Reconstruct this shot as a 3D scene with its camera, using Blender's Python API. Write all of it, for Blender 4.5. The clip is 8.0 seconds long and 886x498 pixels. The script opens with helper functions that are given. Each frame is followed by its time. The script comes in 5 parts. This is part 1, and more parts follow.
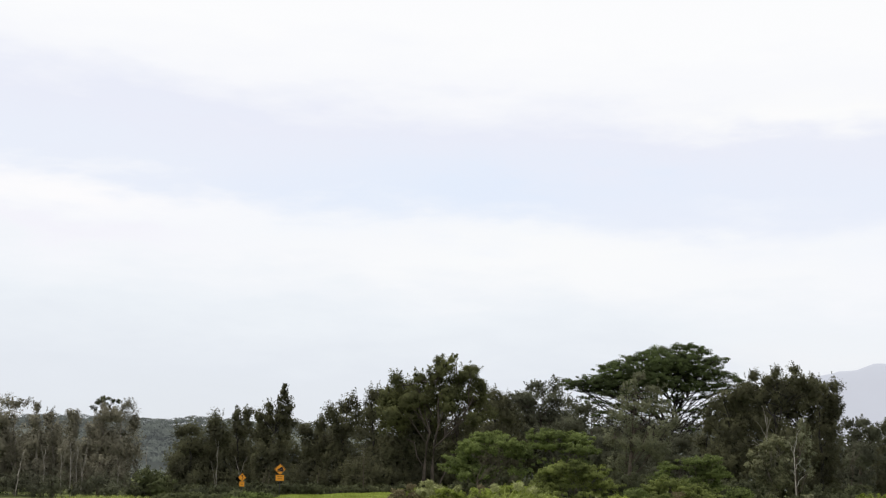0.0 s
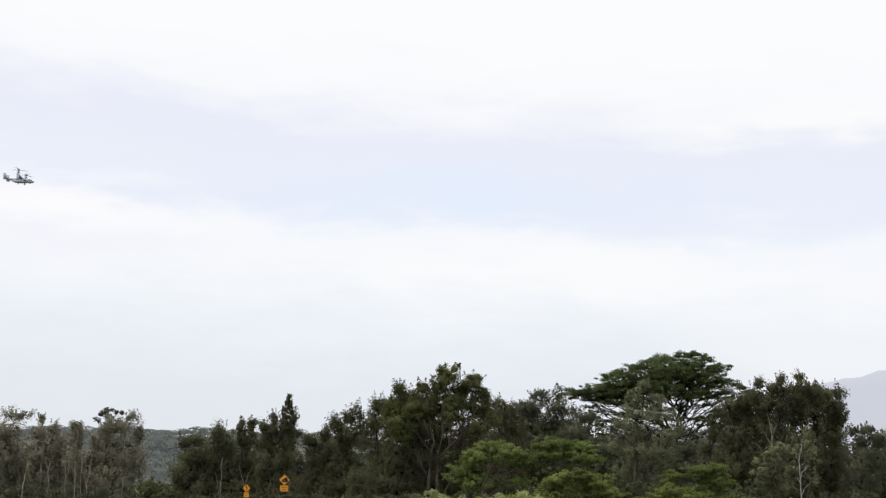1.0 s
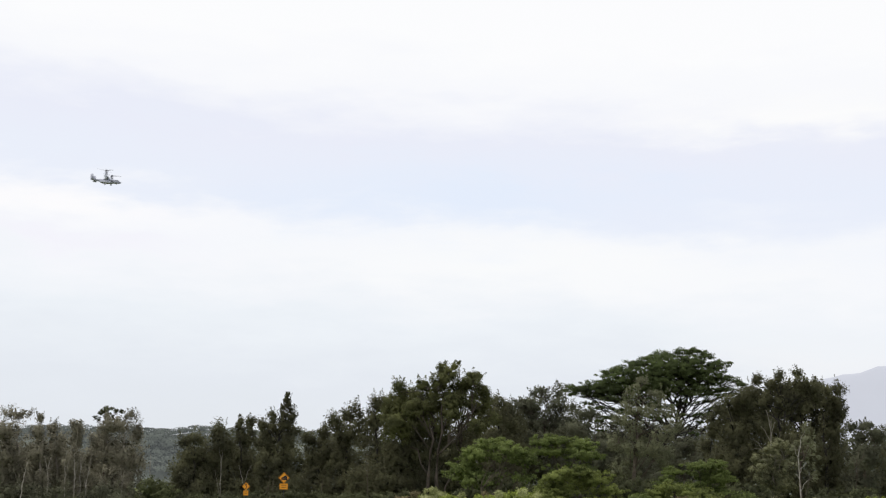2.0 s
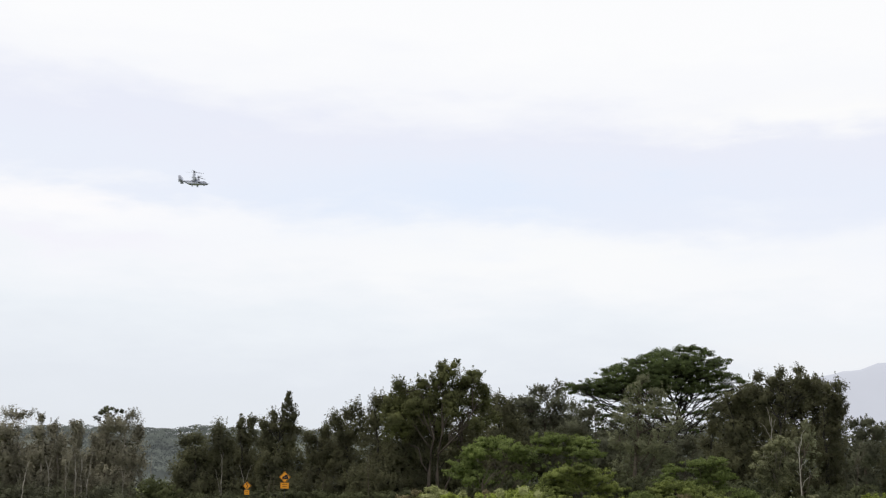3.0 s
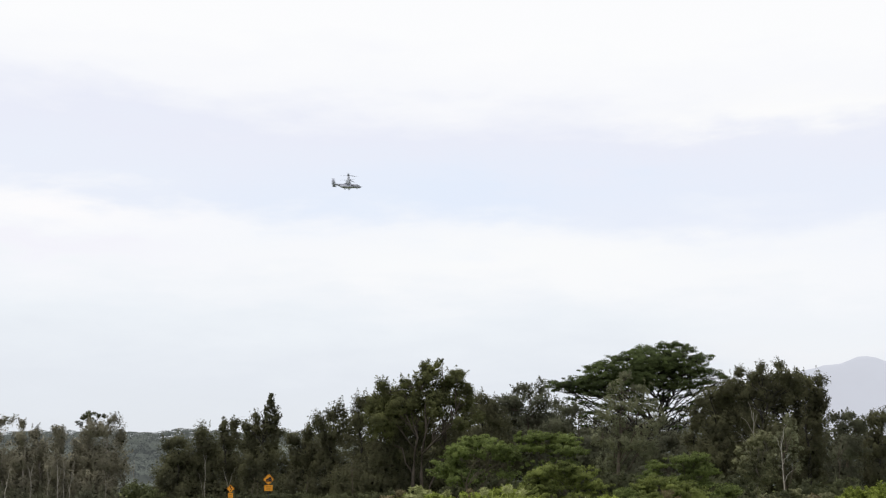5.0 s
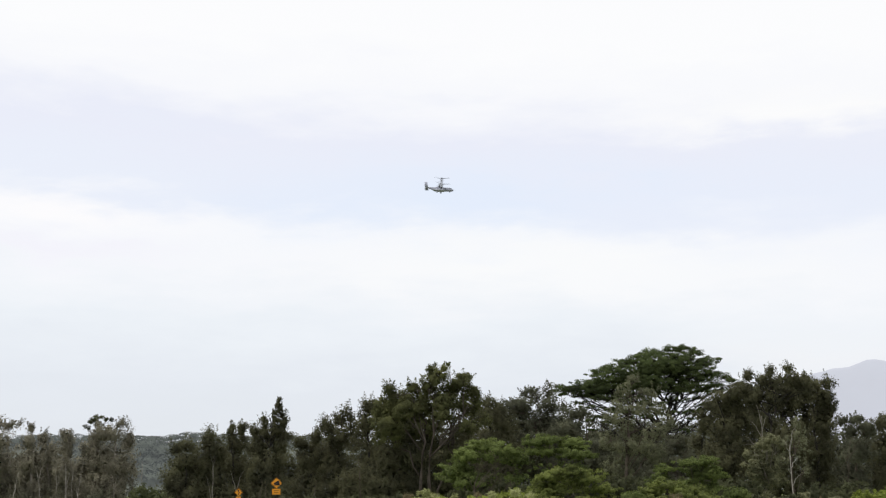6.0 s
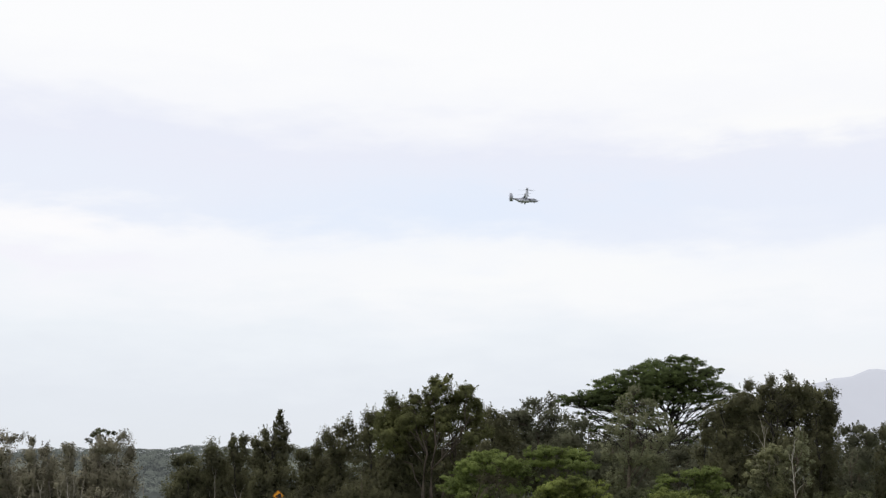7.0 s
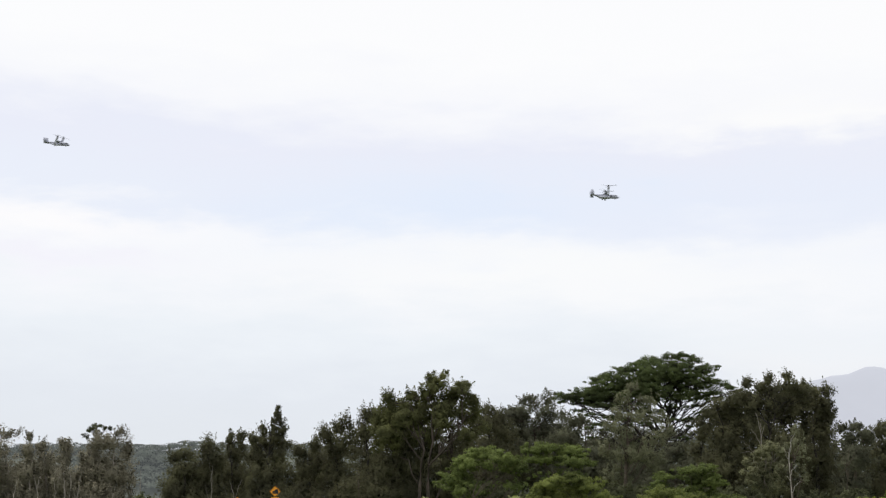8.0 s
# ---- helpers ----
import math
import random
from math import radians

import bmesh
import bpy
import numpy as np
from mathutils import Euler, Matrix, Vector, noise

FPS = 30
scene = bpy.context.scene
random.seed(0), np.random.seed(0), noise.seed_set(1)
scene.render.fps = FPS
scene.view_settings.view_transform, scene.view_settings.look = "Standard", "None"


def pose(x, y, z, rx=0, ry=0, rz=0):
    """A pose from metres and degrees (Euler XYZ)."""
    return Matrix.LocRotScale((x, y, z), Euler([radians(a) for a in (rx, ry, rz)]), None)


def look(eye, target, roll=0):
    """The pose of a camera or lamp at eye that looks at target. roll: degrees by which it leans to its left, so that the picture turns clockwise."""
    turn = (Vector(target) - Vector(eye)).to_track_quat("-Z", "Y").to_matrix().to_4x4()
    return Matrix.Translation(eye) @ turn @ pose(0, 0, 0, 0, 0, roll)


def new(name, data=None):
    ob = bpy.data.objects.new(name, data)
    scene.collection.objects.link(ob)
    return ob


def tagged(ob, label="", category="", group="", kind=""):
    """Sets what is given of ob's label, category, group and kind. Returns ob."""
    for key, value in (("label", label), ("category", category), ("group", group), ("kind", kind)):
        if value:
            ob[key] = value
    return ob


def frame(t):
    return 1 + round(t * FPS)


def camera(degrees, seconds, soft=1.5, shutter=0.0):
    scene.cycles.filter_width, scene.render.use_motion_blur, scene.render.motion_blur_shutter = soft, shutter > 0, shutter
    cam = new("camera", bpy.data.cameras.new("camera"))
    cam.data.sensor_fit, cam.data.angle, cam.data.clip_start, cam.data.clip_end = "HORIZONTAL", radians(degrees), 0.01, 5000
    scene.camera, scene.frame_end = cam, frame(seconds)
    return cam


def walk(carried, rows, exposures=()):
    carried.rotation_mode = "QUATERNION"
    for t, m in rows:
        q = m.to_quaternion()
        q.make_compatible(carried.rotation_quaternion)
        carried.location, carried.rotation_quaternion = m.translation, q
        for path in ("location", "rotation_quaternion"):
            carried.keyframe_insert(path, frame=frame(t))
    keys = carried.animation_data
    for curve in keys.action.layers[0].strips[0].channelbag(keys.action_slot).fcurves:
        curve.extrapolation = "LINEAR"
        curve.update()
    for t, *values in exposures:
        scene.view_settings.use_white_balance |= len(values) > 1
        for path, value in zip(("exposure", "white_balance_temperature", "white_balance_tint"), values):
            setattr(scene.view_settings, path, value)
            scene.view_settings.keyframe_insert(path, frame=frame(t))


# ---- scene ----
# ---- camera ----
cam = camera(39.1, 8.0, soft=1.18, shutter=0.5)
PATH = [
    (0, pose(0, 0, 1.7, 100.308, -1.103, 0.286)),
    (0.5, pose(0, 0, 1.7, 100.610, -0.894, 0.377)),
    (1, pose(0, 0, 1.7, 100.732, -0.768, 0.491)),
    (1.5, pose(0, 0, 1.7, 100.709, -0.719, 0.502)),
    (1.7, pose(0, 0, 1.7, 100.650, -0.655, 0.469)),
    (2.8, pose(0, 0, 1.7, 100.583, -0.380, 0.545)),
    (3, pose(0, 0, 1.7, 100.552, -0.321, 0.507)),
    (3.3, pose(0, 0, 1.7, 100.528, -0.283, 0.487)),
    (3.5, pose(0, 0, 1.7, 100.075, -0.293, 0.425)),
    (4, pose(0, 0, 1.7, 100.286, 0.128, 0.202)),
    (4.5, pose(0, 0, 1.7, 100.397, 0.442, -0.198)),
    (4.7, pose(0, 0, 1.7, 100.468, 0.528, -0.277)),
    (5.8, pose(0, 0, 1.7, 100.656, 0.717, 0.160)),
    (6, pose(0, 0, 1.7, 100.703, 0.590, 0.139)),
    (6.5, pose(0, 0, 1.7, 100.600, 0.697, 0.057)),
    (6.8, pose(0, 0, 1.7, 101.128, 0.831, 0.167)),
    (7, pose(0, 0, 1.7, 101.231, 0.860, 0.234)),
    (7.5, pose(0, 0, 1.7, 101.310, 0.850, 0.237)),
    (8, pose(0, 0, 1.7, 101.062, 0.694, 0.093)),
]
walk(cam, PATH)

# ---- sky and sun ----
SUN_UP, SUN_TURN = 66.0, 262.0      # degrees: height, compass turn from +y towards +x


def sky_world():
    """Bright layered overcast: a clear-sky base almost covered by soft cloud sheets."""
    w = bpy.data.worlds.new("overcast_sky")
    w.use_nodes = True
    scene.world = w
    nt = w.node_tree
    nt.nodes.clear()
    n, l = nt.nodes.new, nt.links.new
    out, bg = n("ShaderNodeOutputWorld"), n("ShaderNodeBackground")
    sky = n("ShaderNodeTexSky")
    sky.sky_type, sky.sun_disc = "NISHITA", False
    sky.sun_elevation, sky.sun_rotation = radians(SUN_UP), radians(SUN_TURN)
    tc, sep = n("ShaderNodeTexCoord"), n("ShaderNodeSeparateXYZ")
    l(tc.outputs["Generated"], sep.inputs[0])

    def math_(op, a, b=0.0, c=None):
        m = n("ShaderNodeMath")
        m.operation = op
        for i, v in enumerate((a, b, c)):
            if v is None:
                continue
            if isinstance(v, (int, float)):
                m.inputs[i].default_value = v
            else:
                l(v, m.inputs[i])
        return m.outputs[0]

    def cloud_noise(scale, stretch, detail, offset):
        mp = n("ShaderNodeMapping")
        mp.inputs["Scale"].default_value = (1, 1, stretch)
        mp.inputs["Location"].default_value = offset
        l(tc.outputs["Generated"], mp.inputs[0])
        t = n("ShaderNodeTexNoise")
        t.inputs["Scale"].default_value, t.inputs["Detail"].default_value = scale, detail
        t.inputs["Roughness"].default_value = 0.55
        l(mp.outputs[0], t.inputs["Vector"])
        return t.outputs["Fac"]

    broad = cloud_noise(3.2, 2.6, 3, (0.3, 0.1, 0.7))
    fine = cloud_noise(9.0, 3.4, 5, (2.1, 0.4, 0.2))
    wisp = cloud_noise(26.0, 4.0, 6, (0.7, 3.0, 1.2))
    # the cloud sheets lie in long bands, tilted a little and frayed
    side = sep.outputs["X"]
    h = math_("ADD", sep.outputs["Z"], math_("MULTIPLY", side, 0.045))
    h = math_("ADD", h, math_("MULTIPLY", math_("SUBTRACT", broad, 0.5), 0.045))
    h = math_("ADD", h, math_("MULTIPLY", math_("SUBTRACT", fine, 0.5), 0.075))
    h = math_("ADD", h, math_("MULTIPLY", math_("SUBTRACT", wisp, 0.5), 0.028))
    ramp = n("ShaderNodeValToRGB")
    l(math_("MULTIPLY", h, 2.0), ramp.inputs[0])
    el = ramp.color_ramp.elements
    stops = ((0.0, (0.75, 0.785, 0.835)), (0.14, (0.785, 0.82, 0.88)), (0.24, (0.855, 0.89, 0.935)), (0.33, (0.935, 0.945, 0.975)),
             (0.385, (0.93, 0.945, 0.982)), (0.445, (0.835, 0.872, 0.962)), (0.53, (0.835, 0.855, 0.95)), (0.61, (0.95, 0.955, 0.985)),
             (0.69, (0.99, 0.99, 0.995)), (1.0, (0.98, 0.98, 0.995)))
    for i, (p, c) in enumerate(stops):
        e = el[i] if i < 2 else el.new(p)
        e.position, e.color = p, (*c, 1)
    clouds = ramp.outputs[0]

    def bank(below, x0, z0, wide, high, amount, colour):
        """A soft-edged bank of cloud, or a thin place in it, frayed by the noise."""
        dx = math_("DIVIDE", math_("SUBTRACT", math_("MULTIPLY_ADD", math_("SUBTRACT", fine, 0.5), 0.30, side), x0), wide)
        dz = math_("SUBTRACT", math_("MULTIPLY_ADD", side, 0.03, sep.outputs["Z"]), z0)
        dz = math_("MULTIPLY_ADD", math_("SUBTRACT", fine, 0.5), 0.06, dz)
        dz = math_("DIVIDE", math_("MULTIPLY_ADD", math_("SUBTRACT", wisp, 0.5), 0.022, dz), high)
        r2 = math_("MULTIPLY_ADD", dx, dx, math_("MULTIPLY", dz, dz))
        k = math_("MULTIPLY", math_("EXPONENT", math_("MULTIPLY", r2, -1.0)), amount)
        m = n("ShaderNodeMix")
        m.data_type = "RGBA"
        l(k, m.inputs["Factor"])
        l(below, m.inputs["A"])
        m.inputs["B"].default_value = (*colour, 1)
        return m.outputs["Result"]
    clouds = bank(clouds, 0.02, 0.222, 0.15, 0.022, 0.75, (0.770, 0.850, 0.985))
    clouds = bank(clouds, 0.25, 0.218, 0.16, 0.026, 0.55, (0.820, 0.860, 0.965))
    clouds = bank(clouds, -0.30, 0.200, 0.11, 0.014, 0.90, (1.0, 0.985, 0.99))
    clouds = bank(clouds, -0.32, 0.172, 0.10, 0.010, 0.60, (0.905, 0.885, 0.965))
    clouds = bank(clouds, 0.30, 0.290, 0.12, 0.016, 0.85, (1.0, 0.995, 0.985))
    clouds = bank(clouds, 0.08, 0.172, 0.20, 0.022, 0.60, (0.985, 0.985, 0.975))
    clouds = bank(clouds, 0.30, 0.105, 0.12, 0.020, 0.45, (0.945, 0.935, 0.945))
    gain = n("ShaderNodeMix")
    gain.data_type, gain.blend_type = "RGBA", "MULTIPLY"
    gain.inputs["Factor"].default_value = 1.0
    l(clouds, gain.inputs["A"])
    gain.inputs["B"].default_value = (8.6, 8.6, 8.6, 1)
    mix = n("ShaderNodeMix")
    mix.data_type = "RGBA"
    mix.inputs["Factor"].default_value = 0.96          # cloud cover
    l(sky.outputs[0], mix.inputs["A"])
    l(gain.outputs["Result"], mix.inputs["B"])
    l(mix.outputs["Result"], bg.inputs["Color"])
    bg.inputs["Strength"].default_value = 0.118
    l(bg.outputs[0], out.inputs["Surface"])


sky_world()
sun_data = bpy.data.lights.new("sun", "SUN")
sun_data.energy, sun_data.angle, sun_data.color = 1.5, radians(30), (1.0, 0.95, 0.86)
sun = new("sun", sun_data)
sun.matrix_basis = look((0, 0, 0), (-math.sin(radians(SUN_TURN)) * math.cos(radians(SUN_UP)),
                                   -math.cos(radians(SUN_TURN)) * math.cos(radians(SUN_UP)), -math.sin(radians(SUN_UP))))


# ---- materials ----
def material(name, colour, rough=0.8, metal=0.0, vary=0.25, scale=3.0, bump=0.0, second=None, through_light=0.0,
             island=0.0, spec=0.3, glow=None):
    """A surface with two scales of variation; island: spread of tone from piece to piece."""
    m = bpy.data.materials.new(name)
    m.use_nodes = True
    nt = m.node_tree
    n, l = nt.nodes.new, nt.links.new
    p = nt.nodes["Principled BSDF"]
    p.inputs["Roughness"].default_value, p.inputs["Metallic"].default_value = rough, metal
    p.inputs["Specular IOR Level"].default_value = spec
    tc = n("ShaderNodeTexCoord")
    a, b = n("ShaderNodeTexNoise"), n("ShaderNodeTexNoise")
    for t, s, d in ((a, scale, 4), (b, scale * 9, 3)):
        t.inputs["Scale"].default_value, t.inputs["Detail"].default_value = s, d
        l(tc.outputs["Object"], t.inputs["Vector"])
    two = n("ShaderNodeMix")
    two.data_type = "RGBA"
    dark = tuple(c * (1 - vary) for c in colour)
    two.inputs["A"].default_value = (*dark, 1)
    two.inputs["B"].default_value = (*(second or tuple(min(1, c * (1 + vary)) for c in colour)), 1)
    add = n("ShaderNodeMath")
    add.operation = "MULTIPLY_ADD"
    add.inputs[1].default_value = 0.4
    l(b.outputs["Fac"], add.inputs[0])
    half = n("ShaderNodeMath")
    half.operation = "MULTIPLY_ADD"
    half.inputs[1].default_value, half.inputs[2].default_value = 2.0, -0.7
    l(a.outputs["Fac"], half.inputs[0])
    l(half.outputs[0], add.inputs[2])
    top = add.outputs[0]
    if island:
        g = n("ShaderNodeNewGeometry")
        k = n("ShaderNodeMath")
        k.operation = "MULTIPLY_ADD"
        k.inputs[1].default_value = island
        l(g.outputs["Random Per Island"], k.inputs[0])
        sub = n("ShaderNodeMath")
        sub.operation = "SUBTRACT"
        sub.inputs[1].default_value = island / 2
        l(top, sub.inputs[0])
        l(sub.outputs[0], k.inputs[2])
        top = k.outputs[0]
    clamp = n("ShaderNodeClamp")
    l(top, clamp.inputs[0])
    l(clamp.outputs[0], two.inputs["Factor"])
    l(two.outputs["Result"], p.inputs["Base Color"])
    if bump:
        bp = n("ShaderNodeBump")
        bp.inputs["Strength"].default_value = bump
        l(b.outputs["Fac"], bp.inputs["Height"])
        l(bp.outputs[0], p.inputs["Normal"])
    if through_light:
        tr, mx = n("ShaderNodeBsdfTranslucent"), n("ShaderNodeMixShader")
        l(two.outputs["Result"], tr.inputs["Color"])
        mx.inputs[0].default_value = through_light
        l(p.outputs[0], mx.inputs[1])
        l(tr.outputs[0], mx.inputs[2])
        l(mx.outputs[0], nt.nodes["Material Output"].inputs["Surface"])
    if glow:
        p.inputs["Emission Color"].default_value = (*glow, 1)
        p.inputs["Emission Strength"].default_value = 1.0
    return m


def leaves(name, colour, second, island=0.32, thin=0.45):
    return material(name, colour, 0.62, vary=0.35, scale=0.35, second=second, through_light=thin, island=island, spec=0.12)


# Lifted and browned past the leaf's own olive, to stand in for haze.
LEAF_OLIVE = leaves("olive_leaves", (0.176, 0.166, 0.120), (0.305, 0.286, 0.204), 0.12, 0.28)
LEAF_IRON = leaves("ironwood_needles", (0.091, 0.092, 0.059), (0.174, 0.174, 0.092), 0.15)
LEAF_GUM = leaves("eucalyptus_leaves", (0.080, 0.090, 0.046), (0.195, 0.205, 0.082), 0.22)
# Grey green raised in tone to carry the haze on farther trees.
LEAF_DUSK = leaves("grey_green_leaves", (0.104, 0.108, 0.076), (0.180, 0.188, 0.120), 0.15)
LEAF_ALBIZIA = leaves("albizia_leaves", (0.082, 0.108, 0.048), (0.150, 0.192, 0.070), 0.2)
# Raised past the leaf's own pale tone, with haze put into the colour.
LEAF_GREY = leaves("pale_leaves", (0.160, 0.168, 0.104), (0.300, 0.312, 0.185))
LEAF_SHRUB = leaves("shrub_leaves", (0.090, 0.120, 0.041), (0.255, 0.315, 0.096), 0.5)
LEAF_DRY = leaves("dry_brown_leaves", (0.140, 0.115, 0.058), (0.310, 0.265, 0.150), 0.6)
LEAF_DULL = leaves("dull_green_leaves", (0.098, 0.113, 0.056), (0.193, 0.215, 0.095), 0.4)
LEAF_LEAFY = leaves("broad_green_leaves", (0.114, 0.142, 0.043), (0.307, 0.352, 0.104), 0.5)
LEAF_UNDER = leaves("dark_undergrowth_leaves", (0.070, 0.077, 0.045), (0.143, 0.156, 0.077))
LEAF_GREYSHRUB = leaves("silvery_leaves", (0.110, 0.116, 0.062), (0.350, 0.355, 0.200), 0.6)
LEAF_WEED = leaves("bright_weed_leaves", (0.150, 0.190, 0.034), (0.370, 0.440, 0.090), 0.8)
GRASS_TALL = leaves("tall_grass_blades", (0.230, 0.290, 0.055), (0.500, 0.560, 0.160), 0.8)
GRASS_PALE = leaves("pale_weed_leaves", (0.270, 0.300, 0.110), (0.600, 0.620, 0.310), 0.8)
GRASS_FIELD = leaves("field_grass_blades", (0.340, 0.420, 0.070), (0.480, 0.560, 0.130))
BARK_PALE = material("pale_bark", (0.26, 0.235, 0.20), 0.85, scale=2.0, vary=0.45, bump=0.4)
BARK_GREY = material("grey_brown_bark", (0.105, 0.086, 0.068), 0.9, scale=2.0, vary=0.4, bump=0.4)
BARK_BROWN = material("brown_bark", (0.075, 0.060, 0.050), 0.9, scale=2.0, vary=0.45, bump=0.4, second=(0.115, 0.095, 0.078))
BARK_DARK = material("dark_bark", (0.042, 0.038, 0.033), 0.95, scale=2.0, vary=0.4, bump=0.4)
BARK_WHITE = material("white_bark", (0.40, 0.38, 0.33), 0.8, scale=3.0, vary=0.35, bump=0.3)
BARK_DEAD = material("bleached_wood", (0.300, 0.275, 0.240), 0.8, scale=3.0, vary=0.35, bump=0.3)
SOIL = material("grassy_ground", (0.100, 0.118, 0.046), 0.95, scale=0.25, vary=0.4, second=(0.160, 0.182, 0.070), bump=0.6, spec=0.03)
# Distance haze is put into the greyed colour and a faint emission.
HAZE_GLOW_WOODS = material("far_forest", (0.075, 0.090, 0.075), 0.95, scale=0.02, vary=0.35, second=(0.105, 0.120, 0.095), island=0.15,
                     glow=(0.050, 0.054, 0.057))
# The mountain's haze is an emission colour of pale lavender.
HAZE_GLOW_HILL = material("haze_glow_mountain", (0.10, 0.11, 0.13), 1.0, scale=0.002, vary=0.2, glow=(0.490, 0.502, 0.556))
HULL = material("grey_aircraft_paint", (0.36, 0.375, 0.455), 0.55, scale=0.5, vary=0.12, spec=0.4)
# Nacelle and sponson highlights are put into this paler grey; the gear shares it.
HULL_PALE = material("pale_grey_and_highlight_paint", (0.53, 0.55, 0.64), 0.5, scale=0.5, vary=0.10, spec=0.4)
HULL_DARK = material("dark_grey_aircraft_paint", (0.095, 0.10, 0.118), 0.6, scale=0.8, vary=0.15)
CANOPY = material("dark_cockpit_glass", (0.02, 0.024, 0.03), 0.1, scale=0.8, vary=0.1, spec=0.6)
RUBBER = material("black_rubber", (0.03, 0.03, 0.03), 0.8, scale=4, vary=0.2)
SIGN_FACE = material("amber_sign_sheeting", (0.74, 0.29, 0.012), 0.45, scale=2.0, vary=0.10, spec=0.4)
SIGN_INK = material("black_sign_ink", (0.02, 0.02, 0.02), 0.6, scale=4, vary=0.2)
STEEL = material("weathered_steel", (0.06, 0.06, 0.06), 0.6, metal=0.2, scale=5, vary=0.3)


# ---- building helpers ----
def part(name, bm, mat, parent=None, label="", smooth=False):
    """Links a bmesh as one mesh object under a thing or a part."""
    me = bpy.data.meshes.new(name)
    bm.to_mesh(me)
    bm.free()
    me.materials.append(mat)
    if smooth:
        for f in me.polygons:
            f.use_smooth = True
    ob = new(name, me)
    ob.parent = parent
    return tagged(ob, label) if label else ob


def mesh_part(name, co, faces, mat, parent=None, label="", normals=None):
    """The same from arrays of places and of quads; normals: one for each place, where neighbours share their shading."""
    me = bpy.data.meshes.new(name)
    co, faces = np.asarray(co, dtype=np.float32), np.asarray(faces, dtype=np.int32)
    me.vertices.add(len(co))
    me.vertices.foreach_set("co", co.ravel())
    me.loops.add(faces.size)
    me.loops.foreach_set("vertex_index", faces.ravel())
    me.polygons.add(len(faces))
    me.polygons.foreach_set("loop_start", np.arange(0, faces.size, faces.shape[1], dtype=np.int32))
    me.materials.append(mat)
    me.update(calc_edges=True)
    me.validate()
    if normals is not None:
        me.attributes.new("custom_normal", "FLOAT_VECTOR", "POINT").data.foreach_set("vector", np.asarray(normals, dtype=np.float32).ravel())
    ob = new(name, me)
    ob.parent = parent
    return tagged(ob, label) if label else ob


def thing(name, x, y, z, label, category, group="", turn=0):
    ob = new(name)
    ob.empty_display_size = 0.3
    ob.matrix_basis = pose(x, y, z, 0, 0, turn)
    return tagged(ob, label, category, group)


def box(bm, x0, x1, y0, y1, z0, z1, bevel=0.0):
    r = bmesh.ops.create_cube(bm, size=1)
    for v in r["verts"]:
        v.co = Vector(((x0 + x1) / 2 + v.co.x * (x1 - x0), (y0 + y1) / 2 + v.co.y * (y1 - y0), (z0 + z1) / 2 + v.co.z * (z1 - z0)))
    if bevel:
        bmesh.ops.bevel(bm, geom=list({e for v in r["verts"] for e in v.link_edges}), offset=bevel, segments=2, affect="EDGES")


def tube(bm, line, radii, sides=6):
    """A round tapered tube along a line of places, closed at both ends."""
    rings = []
    line = [Vector(p) for p in line]
    for i, p in enumerate(line):
        d = (line[min(i + 1, len(line) - 1)] - line[max(i - 1, 0)]).normalized()
        a = d.orthogonal().normalized() if abs(d.z) < 0.99 else Vector((1, 0, 0))
        if abs(d.z) < 0.99:
            a = d.cross(Vector((0, 0, 1))).normalized()
        b = d.cross(a)
        rings.append([bm.verts.new(p + (a * math.cos(t) + b * math.sin(t)) * radii[i])
                      for t in (2 * math.pi * k / sides for k in range(sides))])
    for u, w in zip(rings, rings[1:]):
        for k in range(sides):
            bm.faces.new((u[k], u[(k + 1) % sides], w[(k + 1) % sides], w[k]))
    bm.faces.new(rings[0][::-1])
    bm.faces.new(rings[-1])


# ---- ground ----
def ground_height(x, y):
    s = min(max((y - 20) / 90, 0), 1)
    s = s * s * (3 - 2 * s)
    return (-1.0 * s + 0.54 * math.exp(-((x + 5) / 11.5) ** 2 - ((y - 148) / 20) ** 2)
            - 0.95 * math.exp(-((x + 50) / 24) ** 2) * s)


def build_ground():
    def steps(lo, hi, fine_lo, fine_hi, d):
        v, out = fine_lo, [fine_lo]
        while v < fine_hi:
            v += d
            out.append(v)
        g = d
        while out[-1] < hi:
            g *= 1.35
            out.append(min(hi, out[-1] + g))
        g = d
        while out[0] > lo:
            g *= 1.35
            out.insert(0, max(lo, out[0] - g))
        return out
    xs, ys = steps(-4800, 4800, -70, 80, 2.5), steps(-4800, 4800, -10, 200, 2.5)
    co = [(x, y, ground_height(x, y) + (0.06 * noise.noise((x * 0.3, y * 0.3, 0)) if y < 400 else 0)) for y in ys for x in xs]
    w = len(xs)
    faces = [(j * w + i, j * w + i + 1, (j + 1) * w + i + 1, (j + 1) * w + i) for j in range(len(ys) - 1) for i in range(w - 1)]
    ob = mesh_part("ground", co, faces, SOIL)
    tagged(ob, "rough green grassy ground running to the trees", "ground", kind="structure")


build_ground()


# ---- trees ----
class Style:
    """How a kind of tree carries its leaves."""
    def __init__(self, leaf, bark, clump, per_clump, size, ratio, tall, dense, branches, upright=0.0, trunks=1, core=0.55, domed=False):
        self.leaf, self.bark, self.clump, self.per_clump, self.size, self.ratio = leaf, bark, clump, per_clump, size, ratio
        self.tall, self.dense, self.branches, self.upright, self.trunks, self.core, self.domed = tall, dense, branches, upright, trunks, core, domed


